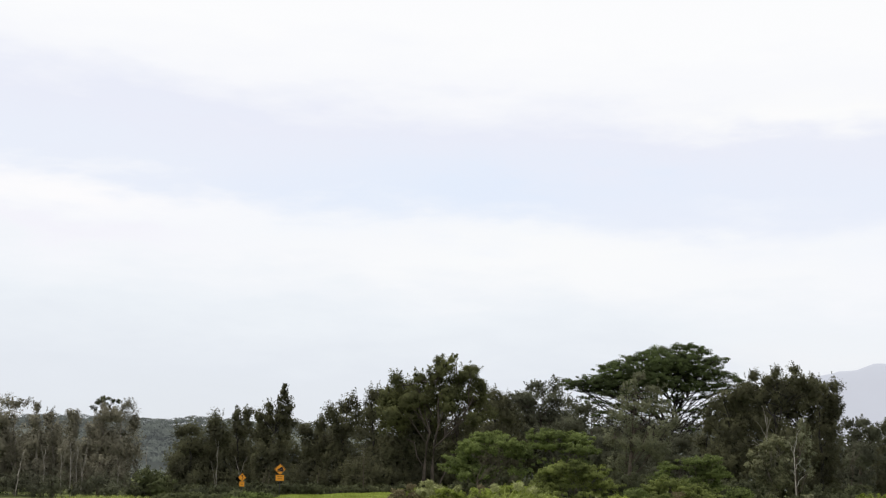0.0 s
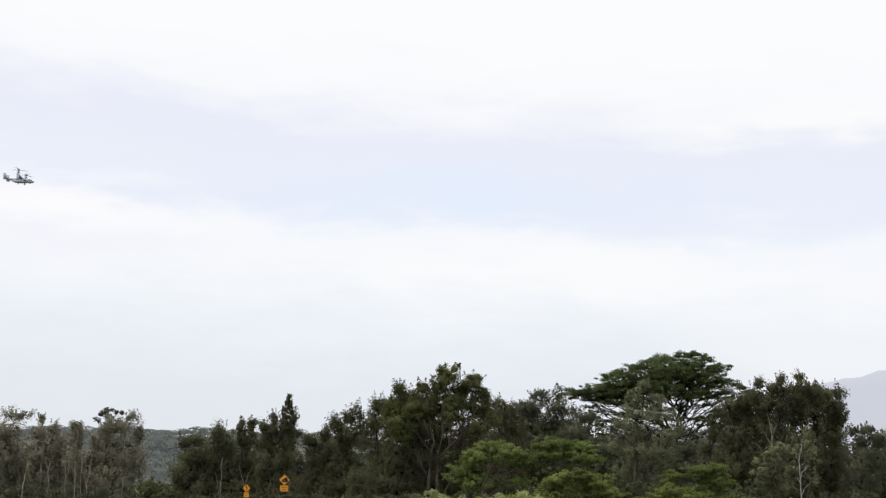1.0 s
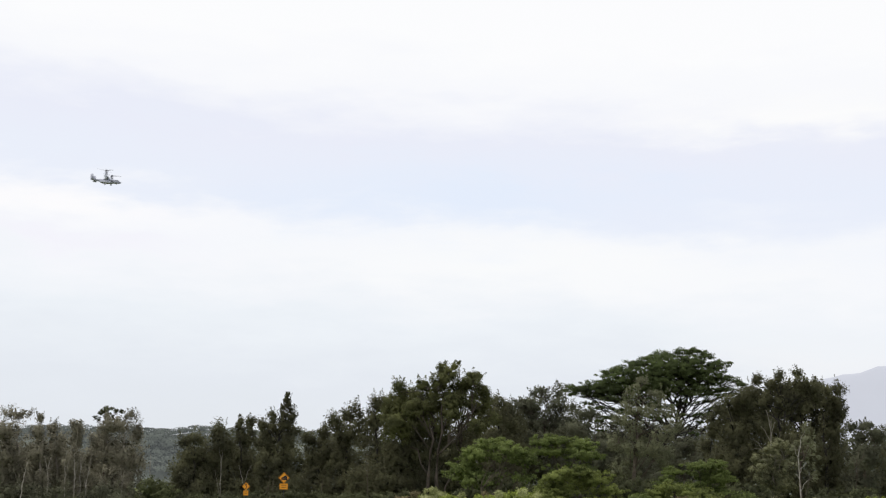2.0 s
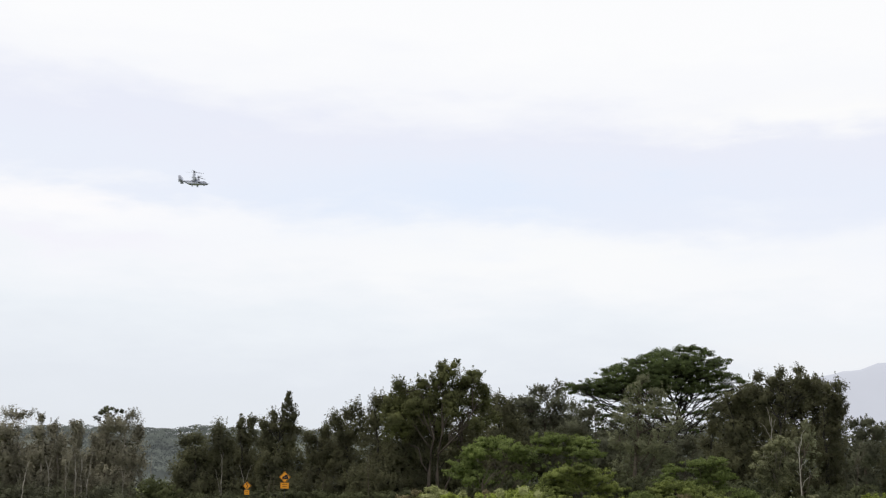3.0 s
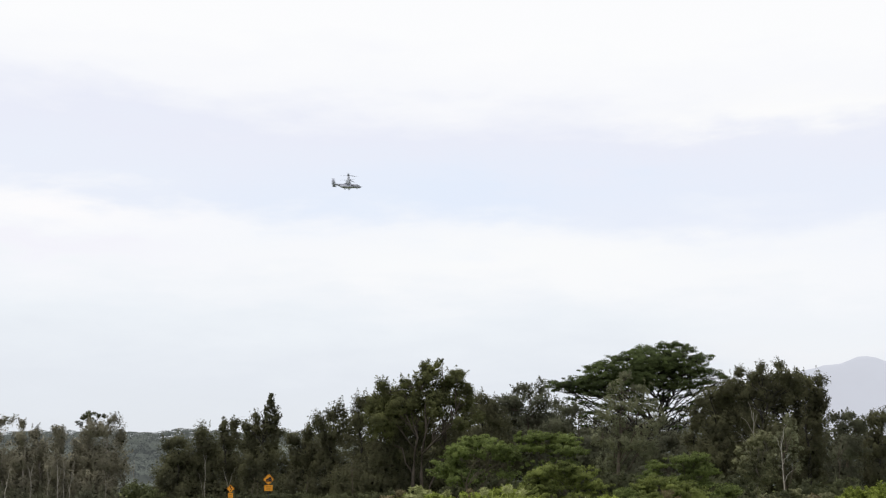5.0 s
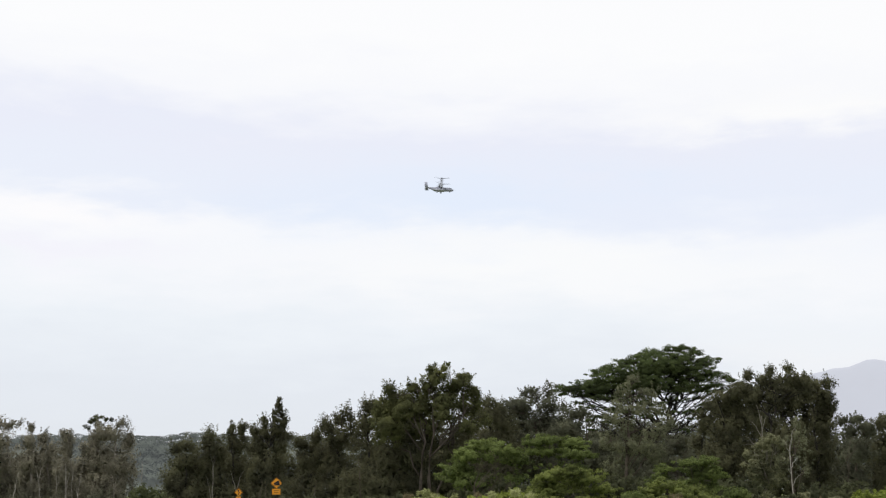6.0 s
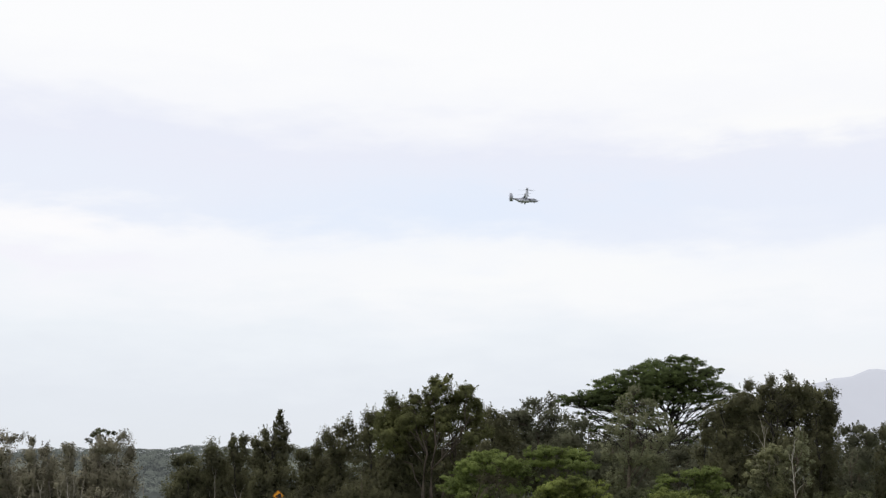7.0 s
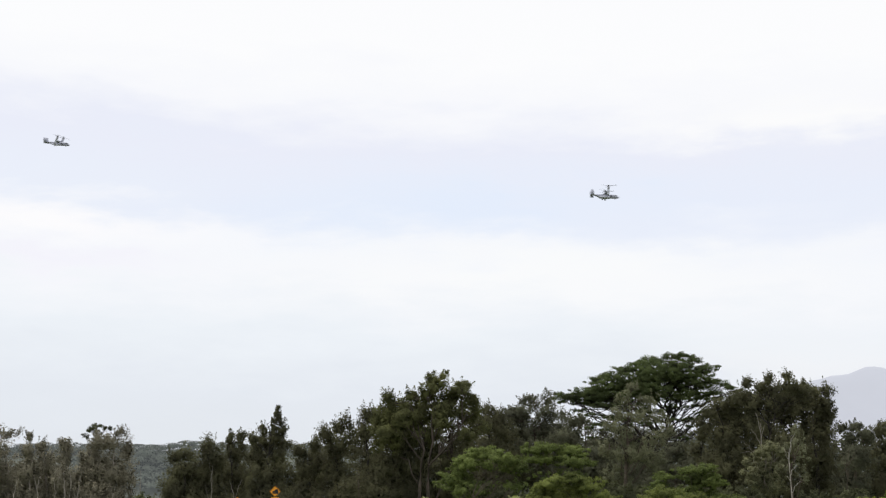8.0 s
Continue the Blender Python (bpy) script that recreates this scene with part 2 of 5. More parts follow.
OLIVE = Style(LEAF_OLIVE, BARK_PALE, 0.60, 84, 0.24, 0.38, 1.5, 1.7, 4, 0.5)
IRON = Style(LEAF_IRON, BARK_DARK, 0.56, 64, 0.28, 0.36, 1.55, 1.7, 3, 0.5)
GUM = Style(LEAF_GUM, BARK_BROWN, 0.62, 64, 0.28, 0.42, 0.95, 1.7, 4, 0.1, 3)
DUSK = Style(LEAF_DUSK, BARK_GREY, 0.62, 60, 0.31, 0.38, 1.3, 1.5, 4, 0.3)
BACK = Style(LEAF_IRON, BARK_DARK, 0.80, 46, 0.46, 0.45, 1.3, 1.1, 2, 0.3, 1, 0.65)
BACKDUSK = Style(LEAF_DUSK, BARK_DARK, 0.80, 46, 0.46, 0.45, 1.3, 1.1, 2, 0.3, 1, 0.65)
BACKOLIVE = Style(LEAF_OLIVE, BARK_PALE, 0.80, 46, 0.46, 0.45, 1.3, 1.1, 2, 0.3, 1, 0.65)
ALBIZIA = Style(LEAF_ALBIZIA, BARK_DARK, 0.60, 56, 0.25, 0.48, 0.50, 1.35, 16, 0.0, 1, 0.5)
GREY = Style(LEAF_GREY, BARK_GREY, 0.50, 52, 0.23, 0.42, 1.1, 1.7, 6, 0.2, 1, 0.5)
UMBRELLA = Style(LEAF_UNDER, BARK_GREY, 0.36, 46, 0.24, 0.42, 0.8, 1.5, 5, 0.0, 1, 0.4)
SCRUB = Style(LEAF_DUSK, BARK_GREY, 0.42, 50, 0.24, 0.42, 1.1, 1.3, 3, 0.2, 1, 0.5)
DRY = Style(LEAF_DRY, BARK_GREY, 0.22, 40, 0.16, 0.42, 0.9, 1.3, 5, 0.0, 1, 0.22)
DULL = Style(LEAF_DULL, BARK_GREY, 0.42, 50, 0.25, 0.5, 0.8, 1.3, 3, 0.0, 1, 0.5)
SHRUB = Style(LEAF_SHRUB, BARK_GREY, 0.36, 56, 0.18, 0.52, 0.60, 1.5, 5, 0.0, 1, 0.42, True)
LEAFY = Style(LEAF_LEAFY, BARK_GREY, 0.32, 48, 0.18, 0.58, 0.62, 1.4, 4, 0.0, 1, 0.42, True)
UNDERGROWTH = Style(LEAF_UNDER, BARK_DARK, 0.42, 50, 0.25, 0.55, 0.9, 1.3, 2, 0.0, 1, 0.5)
GREYSHRUB = Style(LEAF_GREYSHRUB, BARK_PALE, 0.42, 55, 0.24, 0.5, 0.9, 1.5, 4, 0.0, 1, 0.5)
WEED = Style(LEAF_WEED, BARK_GREY, 0.20, 40, 0.24, 0.26, 0.9, 1.3, 3, 0.0, 1, 0.26)
PALEWEED = Style(GRASS_PALE, BARK_GREY, 0.22, 34, 0.34, 0.12, 1.0, 1.3, 3, 0.0, 1, 0.3)


def leaf_quads(rng, mid, size, ratio, upright, facing=None, spread=0.42):
    """A small folded blade at each place; facing: the way that its upper side tends to look, give or take the spread.
    Also the normals: the blades of a spray share their shading."""
    n = len(mid)
    a = rng.normal(size=(n, 3))
    a[:, 2] = a[:, 2] * 0.7 - upright
    if facing is None:
        up = rng.normal(size=(n, 3))
    else:
        facing = facing / (np.linalg.norm(facing, axis=1)[:, None] + 1e-9)
        up = facing + rng.normal(size=(n, 3)) * spread
    up /= np.linalg.norm(up, axis=1)[:, None] + 1e-9
    a -= up * (a * up).sum(1)[:, None]
    a /= np.linalg.norm(a, axis=1)[:, None] + 1e-9
    b = np.cross(up, a)
    ln = (size * rng.uniform(0.6, 1.3, n))[:, None]
    c = up
    co = np.stack([mid - a * ln * 0.5, mid - b * ln * ratio * 0.5 - c * ln * 0.06, mid + a * ln * 0.5 - c * ln * 0.10,
                   mid + b * ln * ratio * 0.5 - c * ln * 0.06], axis=1)
    nor = up if facing is None else facing + 0.35 * up
    nor = nor / (np.linalg.norm(nor, axis=1)[:, None] + 1e-9)
    return co.reshape(-1, 3), np.arange(n * 4).reshape(-1, 4), np.repeat(nor, 4, axis=0)


def bent(rng, p, q, sway, n=5):
    """A slightly wandering line from p to q, rising first and then spreading."""
    p, q = np.array(p, float), np.array(q, float)
    out = []
    for i in range(n + 1):
        t = i / n
        w = p + (q - p) * t
        w[2] += (q[2] - p[2]) * 0.18 * math.sin(math.pi * t)
        if 0 < i < n:
            w += rng.normal(size=3) * sway
        out.append(tuple(w))
    return out


def tree(name, x, y, style, label, lobes, stems=()):
    """One tree: trunks and limbs that reach into lobes of foliage (across, height, half width, half height, fullness).
    stems: trunks and great limbs of its own, each with its first and last radius and its turning points."""
    rng = np.random.default_rng(int(abs(x) * 131 + y * 17 + len(lobes)))
    top = thing(name, x, y, ground_height(x, y) - 0.05, label, "shrub" if name.endswith("shrub") else "tree", "")
    height = max(l[1] + l[3] for l in lobes)
    small = name.endswith("shrub")
    r0 = 0.05 + 0.013 * height
    trunk = bmesh.new()
    crown_top = max(lobes, key=lambda l: l[1])
    roots = []
    for r1, r2, pts in stems:
        tube(trunk, pts, [r1 + (r2 - r1) * i / (len(pts) - 1) for i in range(len(pts))], 9)
        roots.append(pts)
    for k in range(0 if stems else style.trunks):
        off = 0.0 if style.trunks == 1 else (k - (style.trunks - 1) / 2) * 0.9
        lean = (crown_top[0] * 0.5 if style.trunks == 1 else off * 3.2)
        z1 = height * (0.35 if small else 0.72)
        line = bent(rng, (off, 0, 0), (lean, rng.normal() * 0.3, z1), 0.028 * height ** 0.5, 7)
        tube(trunk, line, [r0 * (1.25 if i == 0 else 1 - 0.75 * i / 7) for i in range(8)], 8)
        roots.append(line)
    mids, cores, turns, core_turns = [], [], [], []
    for l in lobes:
        dx, h, rx, rz = l[:4]
        full = l[4] if len(l) > 4 else 1.0
        dy = rng.normal() * min(rx, 2.0) * 0.5
        ry = max(rx * 0.85, 0.6)
        # the limb that carries the lobe
        line = min(roots, key=lambda r: abs(r[-1][0] - dx))
        fork = [p for p in line if p[2] < max(h - 0.5 * abs(dx) - rz, 0.25 * h)]
        start = fork[-1] if fork else line[1]
        rl = r0 * (0.16 + 0.25 * min(1, rx / 3))
        way = bent(rng, start, (dx, dy, h), 0.12 + 0.02 * height, 5)
        limbs = bmesh.new()
        tube(limbs, way, [rl * (1 - 0.7 * i / 5) for i in range(6)], 5)
        area = rx * rz + 0.5 * rx * ry * (0.5 if style.tall < 0.5 else 0.25)
        cl = style.clump * rng.uniform(0.9, 1.1)
        cl = min(cl, 0.55 * max(min(rx, rz), 0.35) / (min(1, style.tall)))
        n = max(3, int(3.4 * area / (cl * cl * min(1.3, style.tall)) * full * style.dense * 0.56))
        d = rng.normal(size=(n, 3))
        d /= np.linalg.norm(d, axis=1)[:, None]
        if style.domed:
            d[:, 2] = np.abs(d[:, 2]) * 1.1 - 0.18
            d /= np.linalg.norm(d, axis=1)[:, None]
        rad = rng.uniform(0.35, 1.0, n) ** (0.3 if style.domed else 0.5)
        rad *= 1 + (0.34 if style.domed else 0.24) * np.clip(rng.normal(size=n), -1.5, 1.3)
        cen = np.array((dx, dy, h)) + d * rad[:, None] * np.array([max(q - 0.45 * cl * k, 0.45 * q) for q, k in ((rx, 1), (ry, 1), (rz, style.tall))])
        for q in cen[: style.branches]:
            tube(limbs, bent(rng, way[3], tuple(q), 0.08, 3), [rl * 0.4, rl * 0.28, rl * 0.2, rl * 0.1], 4)
        part("limb", limbs, style.bark, top, smooth=True)
        m = max(8, int(style.per_clump * rng.uniform(0.8, 1.2)))
        r = cl * rng.uniform(0.55, 1.25, n)
        off = rng.normal(size=(n, m, 3)) * 0.46
        off *= np.minimum(1, 0.95 / (np.linalg.norm(off, axis=2, keepdims=True) + 1e-9))
        pts = cen[:, None, :] + off * r[:, None, None] * np.array((1, 1, style.tall))
        mids.append(pts.reshape(-1, 3))
        # leaves look outwards from their spray and from the lobe, and up to the light
        o1 = off / (np.linalg.norm(off, axis=2, keepdims=True) + 1e-9)
        o2 = d * np.array((1, 1, 1.0))
        turns.append((o1 * 0.7 + o2[:, None, :] * 0.9 + np.array((0, 0, 0.40))).reshape(-1, 3))
        # loose sprigs stand out of the upper side of the lobe
        if not style.domed and style.tall > 0.9:
            ns = max(3, n // 4)
            d = rng.normal(size=(ns, 3))
            d[:, 2] = np.abs(d[:, 2]) + 0.25
            d /= np.linalg.norm(d, axis=1)[:, None]
            foot = np.array((dx, dy, h)) + d * rng.uniform(0.82, 1.10, ns)[:, None] * np.array((rx, ry, rz))
            lean = d * 0.5 + rng.normal(size=(ns, 3)) * 0.35 + np.array((0, 0, 0.6))
            ms = max(8, m // 3)
            k = rng.uniform(-0.4, 1.0, (ns, ms, 1))
            pts = foot[:, None, :] + lean[:, None, :] * k * cl * 0.8 + rng.normal(size=(ns, ms, 3)) * cl * 0.17 * (1.2 - k)
            mids.append(pts.reshape(-1, 3))
            turns.append(np.repeat(d + np.array((0, 0, 0.3)), ms, axis=0) + rng.normal(size=(ns * ms, 3)) * 0.4)
        # shaded larger sprays fill the heart of the lobe
        if full > 0.3:
            nc = int((13.0 if style.tall > 1.2 else 9.0 if style.tall > 0.5 else 5.0) * area * full ** 1.5 / style.core ** 2)
            d = rng.normal(size=(nc, 3))
            d *= (rng.uniform(0, 1, nc) ** 0.4 * 0.68 / np.linalg.norm(d, axis=1))[:, None]
            cores.append(np.array((dx, dy, h)) + d * np.array((rx, ry, rz)))
            core_turns.append(d + np.array((0, 0, 0.15)))
    mids = np.concatenate(mids)
    turns = np.concatenate(turns)[mids[:, 2] > 0.05]
    mids = mids[mids[:, 2] > 0.05]
    cores, core_turns = np.concatenate(cores), np.concatenate(core_turns)
    core_turns = core_turns[cores[:, 2] > 0.3]
    cores = cores[cores[:, 2] > 0.3]
    part("trunk", trunk, style.bark, top, smooth=True)
    co, fa, no = leaf_quads(rng, mids, style.size, style.ratio, style.upright, turns)
    co2, fa2, no2 = leaf_quads(rng, cores, style.core, 0.55, style.upright, core_turns, 0.8)
    crown = mesh_part("crown", np.concatenate([co, co2]), np.concatenate([fa, fa2 + len(co)]), style.leaf, top,
                      normals=np.concatenate([no, no2]))
    CROWNS.append((crown, float(rng.uniform(0, 6.28)), 0.16 if small else 0.22))
    return top


CROWNS = []
tree("paperbark_tree", -56.7, 166.0, OLIVE, "tall dull olive paperbark tree in a windbreak row",
     [(-1.9, 12.2, 2.4, 1.2, 0.7), (-2.1, 9.8, 2.9, 1.7), (-2.2, 6.8, 3.2, 2.5), (0.0, 4.3, 3.2, 3.2), (-2.7, 3.2, 3.6, 3.2)])
tree("paperbark_tree", -53.6, 164.0, OLIVE, "slim dull olive paperbark tree in a windbreak row",
     [(-0.5, 11.5, 0.6, 0.9, 0.7), (-0.5, 9.8, 1.1, 1.6), (-0.4, 6.9, 2.1, 2.7), (-0.2, 3.2, 2.7, 3.1)])
tree("paperbark_tree", -52.2, 167.0, OLIVE, "slim dull olive paperbark tree in a windbreak row",
     [(-1.1, 10.4, 1.0, 1.1), (-0.4, 8.1, 1.8, 2.7), (-0.1, 4.0, 2.6, 3.5)])
tree("paperbark_tree", -48.3, 163.0, OLIVE, "slim paperbark tree with pale bare lower trunks",
     [(-0.7, 10.5, 0.9, 1.1), (-0.7, 8.7, 1.3, 2.0), (-0.6, 5.8, 2.1, 2.6), (-0.2, 2.9, 2.4, 2.8, 0.6)])
tree("paperbark_tree", -43.9, 165.0, OLIVE, "broad dull olive paperbark tree with airy top",
     [(1.5, 12.0, 1.1, 0.9, 0.6), (-0.4, 10.6, 2.7, 1.7), (2.2, 9.8, 1.1, 1.7), (-2.8, 8.7, 1.8, 2.2), (-0.2, 6.9, 3.7, 3.1), (-0.4, 3.0, 3.8, 2.8), (2.8, 5.8, 1.1, 3.1, 0.6)])
tree("broadleaf_tree", -46.2, 167.0, UMBRELLA, "slim dark tree with a flat umbrella top",
     [(0.2, 12.9, 1.2, 0.5, 0.5), (-0.8, 12.5, 0.9, 0.5, 0.4), (-1.4, 11.6, 0.8, 0.5, 0.35), (1.3, 12.6, 0.8, 0.4, 0.4), (0.4, 12.0, 1.1, 0.5, 0.35), (0.1, 11.0, 1.0, 0.5, 0.3)])
tree("paperbark_tree", -63.4, 169.0, OLIVE, "broad dull olive paperbark tree in a windbreak row",
     [(0.2, 10.4, 2.5, 2.3), (-0.3, 6.3, 3.7, 4.0), (-0.1, 2.6, 4.1, 3.2)])
tree("broadleaf_shrub", -35.6, 152.0, DULL, "rounded green shrub at the edge of the windbreak",
     [(-0.5, 2.8, 1.8, 1.4), (1.0, 1.7, 1.8, 1.6), (-0.8, 1.2, 2.1, 1.3)])
tree("broadleaf_shrub", -43.2, 156.0, DUSK, "low grey green undergrowth shrub beneath the windbreak",
     [(-0.1, 2.1, 2.0, 1.2, 0.6), (1.8, 1.3, 2.3, 1.0, 0.6), (-2.0, 1.1, 2.0, 0.9, 0.6)])
tree("ironwood_tree", -32.5, 158.0, IRON, "dark bushy ironwood tree with a dense crown",
     [(-1.3, 8.15, 1.3, 1.1), (0.3, 8.45, 1.5, 1.1), (-0.2, 6.45, 2.6, 1.5), (-1.4, 4.35, 1.8, 2.3), (0.3, 2.25, 3.4, 2.7), (1.6, 5.45, 2.1, 2.9)])
tree("ironwood_tree", -29.2, 160.0, IRON, "dark slender ironwood tree in a dense row",
     [(-0.4, 9.48, 1.3, 1.2), (-1.1, 8.48, 1.1, 1.4), (0.1, 7.88, 2.0, 2.0), (0.1, 4.68, 2.6, 3.0), (0.2, 1.78, 2.8, 2.3)])
tree("ironwood_tree", -27.0, 161.0, IRON, "dark slender ironwood tree in a dense row",
     [(-0.4, 10.41, 0.6, 1.0), (-0.3, 9.01, 0.9, 1.2), (1.0, 10.21, 0.8, 1.3), (0.6, 8.71, 1.6, 1.7), (0.2, 5.31, 2.5, 3.4), (0.4, 1.81, 2.7, 2.3)])
tree("ironwood_tree", -22.6, 159.0, IRON, "dark ironwood tree with a tall pointed leader",
     [(1.55, 13.59, 0.3, 0.6, 0.6), (1.35, 12.99, 0.4, 0.5, 0.6), (1.75, 12.59, 0.5, 0.6, 0.6), (1.2, 12.19, 0.6, 0.6, 0.6), (1.9, 11.79, 0.7, 0.7, 0.6), (1.2, 11.29, 0.8, 0.7, 0.6), (2.2, 10.99, 0.8, 0.6, 0.6), (1.5, 10.59, 1.2, 0.8, 0.7), (1.5, 9.99, 1.2, 0.8), (2.2, 9.29, 1.3, 0.9), (-0.3, 10.99, 0.9, 1.0), (-1.5, 9.89, 0.9, 1.0), (-0.1, 9.49, 1.8, 1.4), (-1.0, 7.99, 1.5, 2.1), (1.5, 7.99, 1.5, 2.0), (-0.1, 4.39, 3.2, 3.5), (0.9, 1.69, 3.5, 2.1)])
tree("ironwood_tree", -17.9, 167.0, IRON, "dark ironwood tree behind the road signs",
     [(-1.3, 8.48, 1.5, 1.3), (0.7, 9.28, 1.0, 1.5), (-0.1, 6.28, 2.8, 2.7), (-0.4, 2.18, 3.4, 3.0)])
tree("ironwood_tree", -14.4, 166.0, IRON, "dark ironwood tree with an airy top",
     [(-1.2, 10.5, 1.3, 1.5), (0.3, 11.3, 1.3, 1.3), (1.4, 12.4, 1.5, 1.1, 0.5), (2.2, 11, 1.0, 1.6, 0.5), (0.2, 9.1, 2.4, 2.1), (-0.1, 5.4, 3.2, 3.3), (-0.5, 1.8, 3.7, 2.5)])
tree("ironwood_tree", -9.9, 163.0, IRON, "dense dark columnar ironwood tree",
     [(-0.2, 12.68, 1.1, 1.2), (0.7, 12.58, 1.4, 1.5), (-0.3, 10.48, 1.4, 2.3), (0.2, 6.68, 2.1, 3.1), (-0.7, 2.68, 2.8, 3.3)])
tree("eucalyptus_tree", -2.7, 155.0, GUM, "large eucalyptus tree with several pale trunks",
     [(-4.0, 13.9, 1.3, 1.1), (-1.5, 14.2, 1.0, 0.9), (-2.9, 12.9, 2.0, 1.5), (-2.0, 11.4, 2.6, 1.6), (1.1, 16.1, 0.9, 1.0), (2.2, 15.6, 1.4, 1.2), (0.9, 14.5, 1.8, 1.2), (1.5, 12.6, 2.4, 1.2), (2.8, 16.5, 0.5, 0.4, 0.6), (3.2, 17.0, 0.3, 0.2, 0.5), (5.1, 15.2, 1.4, 0.9), (4.5, 14.5, 1.8, 0.9), (6.2, 13.6, 0.9, 1.0), (6.8, 12.1, 0.9, 1.3, 0.8), (4.7, 12.1, 1.4, 1.0, 0.6), (2.6, 10.6, 2.0, 0.9, 0.7), (5.6, 13.2, 1.5, 1.0, 0.7), (-0.6, 12.2, 2.0, 1.3, 0.9), (3.2, 13.3, 1.8, 1.1, 0.9)]
     + [(5.4, 9.3, 2.0, 1.5, 0.5), (-2.0, 11.2, 3.0, 1.8), (1.9, 11.7, 3.0, 1.3, 0.8), (-0.2, 9.3, 3.0, 1.8, 0.7), (-4.4, 9.3, 2.7, 2.5), (-5.1, 11.4, 1.5, 1.8), (7.1, 10.0, 1.5, 1.2, 0.6), (3.6, 14.1, 1.4, 1.0)]
     + [(2.7, 12.0, 2.4, 1.3, 0.9), (5.7, 11.6, 1.8, 1.3, 0.8), (-5.0, 11.7, 1.5, 1.5), (-3.4, 11.8, 2.1, 1.5), (-0.2, 13.6, 1.5, 1.0)],
     ((0.24, 0.06, ((-0.5, -1.2, 0), (-0.35, -1.3, 3.2), (-0.1, -1.5, 6.1), (0.24, -1.7, 7.5), (-0.2, -1.5, 8.9), (-0.55, -1.0, 10.6))),
      (0.25, 0.06, ((0.75, -1.0, 0), (0.60, -1.2, 3.0), (0.8, -1.5, 6.1), (1.3, -1.8, 8.5), (1.16, -1.6, 10.8), (1.3, -0.8, 13.0))),
      (0.12, 0.05, ((0.8, -1.6, 5.6), (2.0, -2.0, 6.8), (3.2, -2.3, 8.0), (4.9, -2.0, 10.6), (5.7, -1.4, 12.4))),
      (0.12, 0.05, ((1.4, -0.8, 0), (1.7, -1.0, 1.8), (2.6, -1.2, 3.6), (3.6, -1.0, 6.0)))))
# Lower eucalyptus crown, given darker leaves to stand in for its shade.
tree("ironwood_tree", -2.7, 156.5, IRON, "shaded lower crown of the eucalyptus in darker ironwood leaves",
     [(-2.6, 8.34, 2.6, 2.2), (-4.3, 5.54, 2.9, 2.7), (-5.0, 2.14, 3.5, 2.5), (-1.2, 5.54, 2.6, 2.5, 0.8), (0.9, 7.44, 2.2, 1.6, 0.7), (-1.5, 1.94, 3.5, 2.5), (3.4, 6.74, 2.3, 1.9, 0.7), (2.6, 3.14, 2.6, 2.7, 0.7), (4.3, 8.14, 2.7, 1.5, 0.6)])
tree("ironwood_tree", 6.1, 162.0, IRON, "dark ironwood tree beside the large eucalyptus",
     [(-0.5, 13.1, 1.4, 1.1), (0.8, 12.3, 1.3, 1.2), (-0.6, 11.3, 2.0, 1.5), (1.3, 10.6, 1.7, 2.0), (-0.9, 8.5, 2.0, 1.7, 0.7), (1.1, 7.5, 3.1, 2.3), (-0.4, 4.2, 3.9, 3.1)])
tree("ironwood_tree", 12.8, 178.0, DUSK, "hazy grey green ironwood trees farther back",
     [(-3.1, 14.1, 1.6, 0.8), (-1.2, 15.5, 1.2, 0.8, 0.7), (-0.2, 15.8, 0.9, 0.8, 0.7), (2.1, 15.8, 1.1, 1.3, 0.7), (-1.7, 13.7, 1.9, 1.4, 0.7), (1.4, 13.3, 2.2, 1.2, 0.7), (-2.1, 11.3, 3.1, 2.0), (1.9, 11.3, 3.5, 1.9), (-0.1, 8.5, 5.2, 2.2), (-0.1, 4.6, 5.2, 3.4), (2.0, 14.2, 1.7, 1.5, 0.65), (-2.1, 12.9, 2.2, 1.4, 0.8), (-0.4, 14.6, 1.7, 1.2, 0.65), (-3.3, 13.3, 1.9, 1.2)])
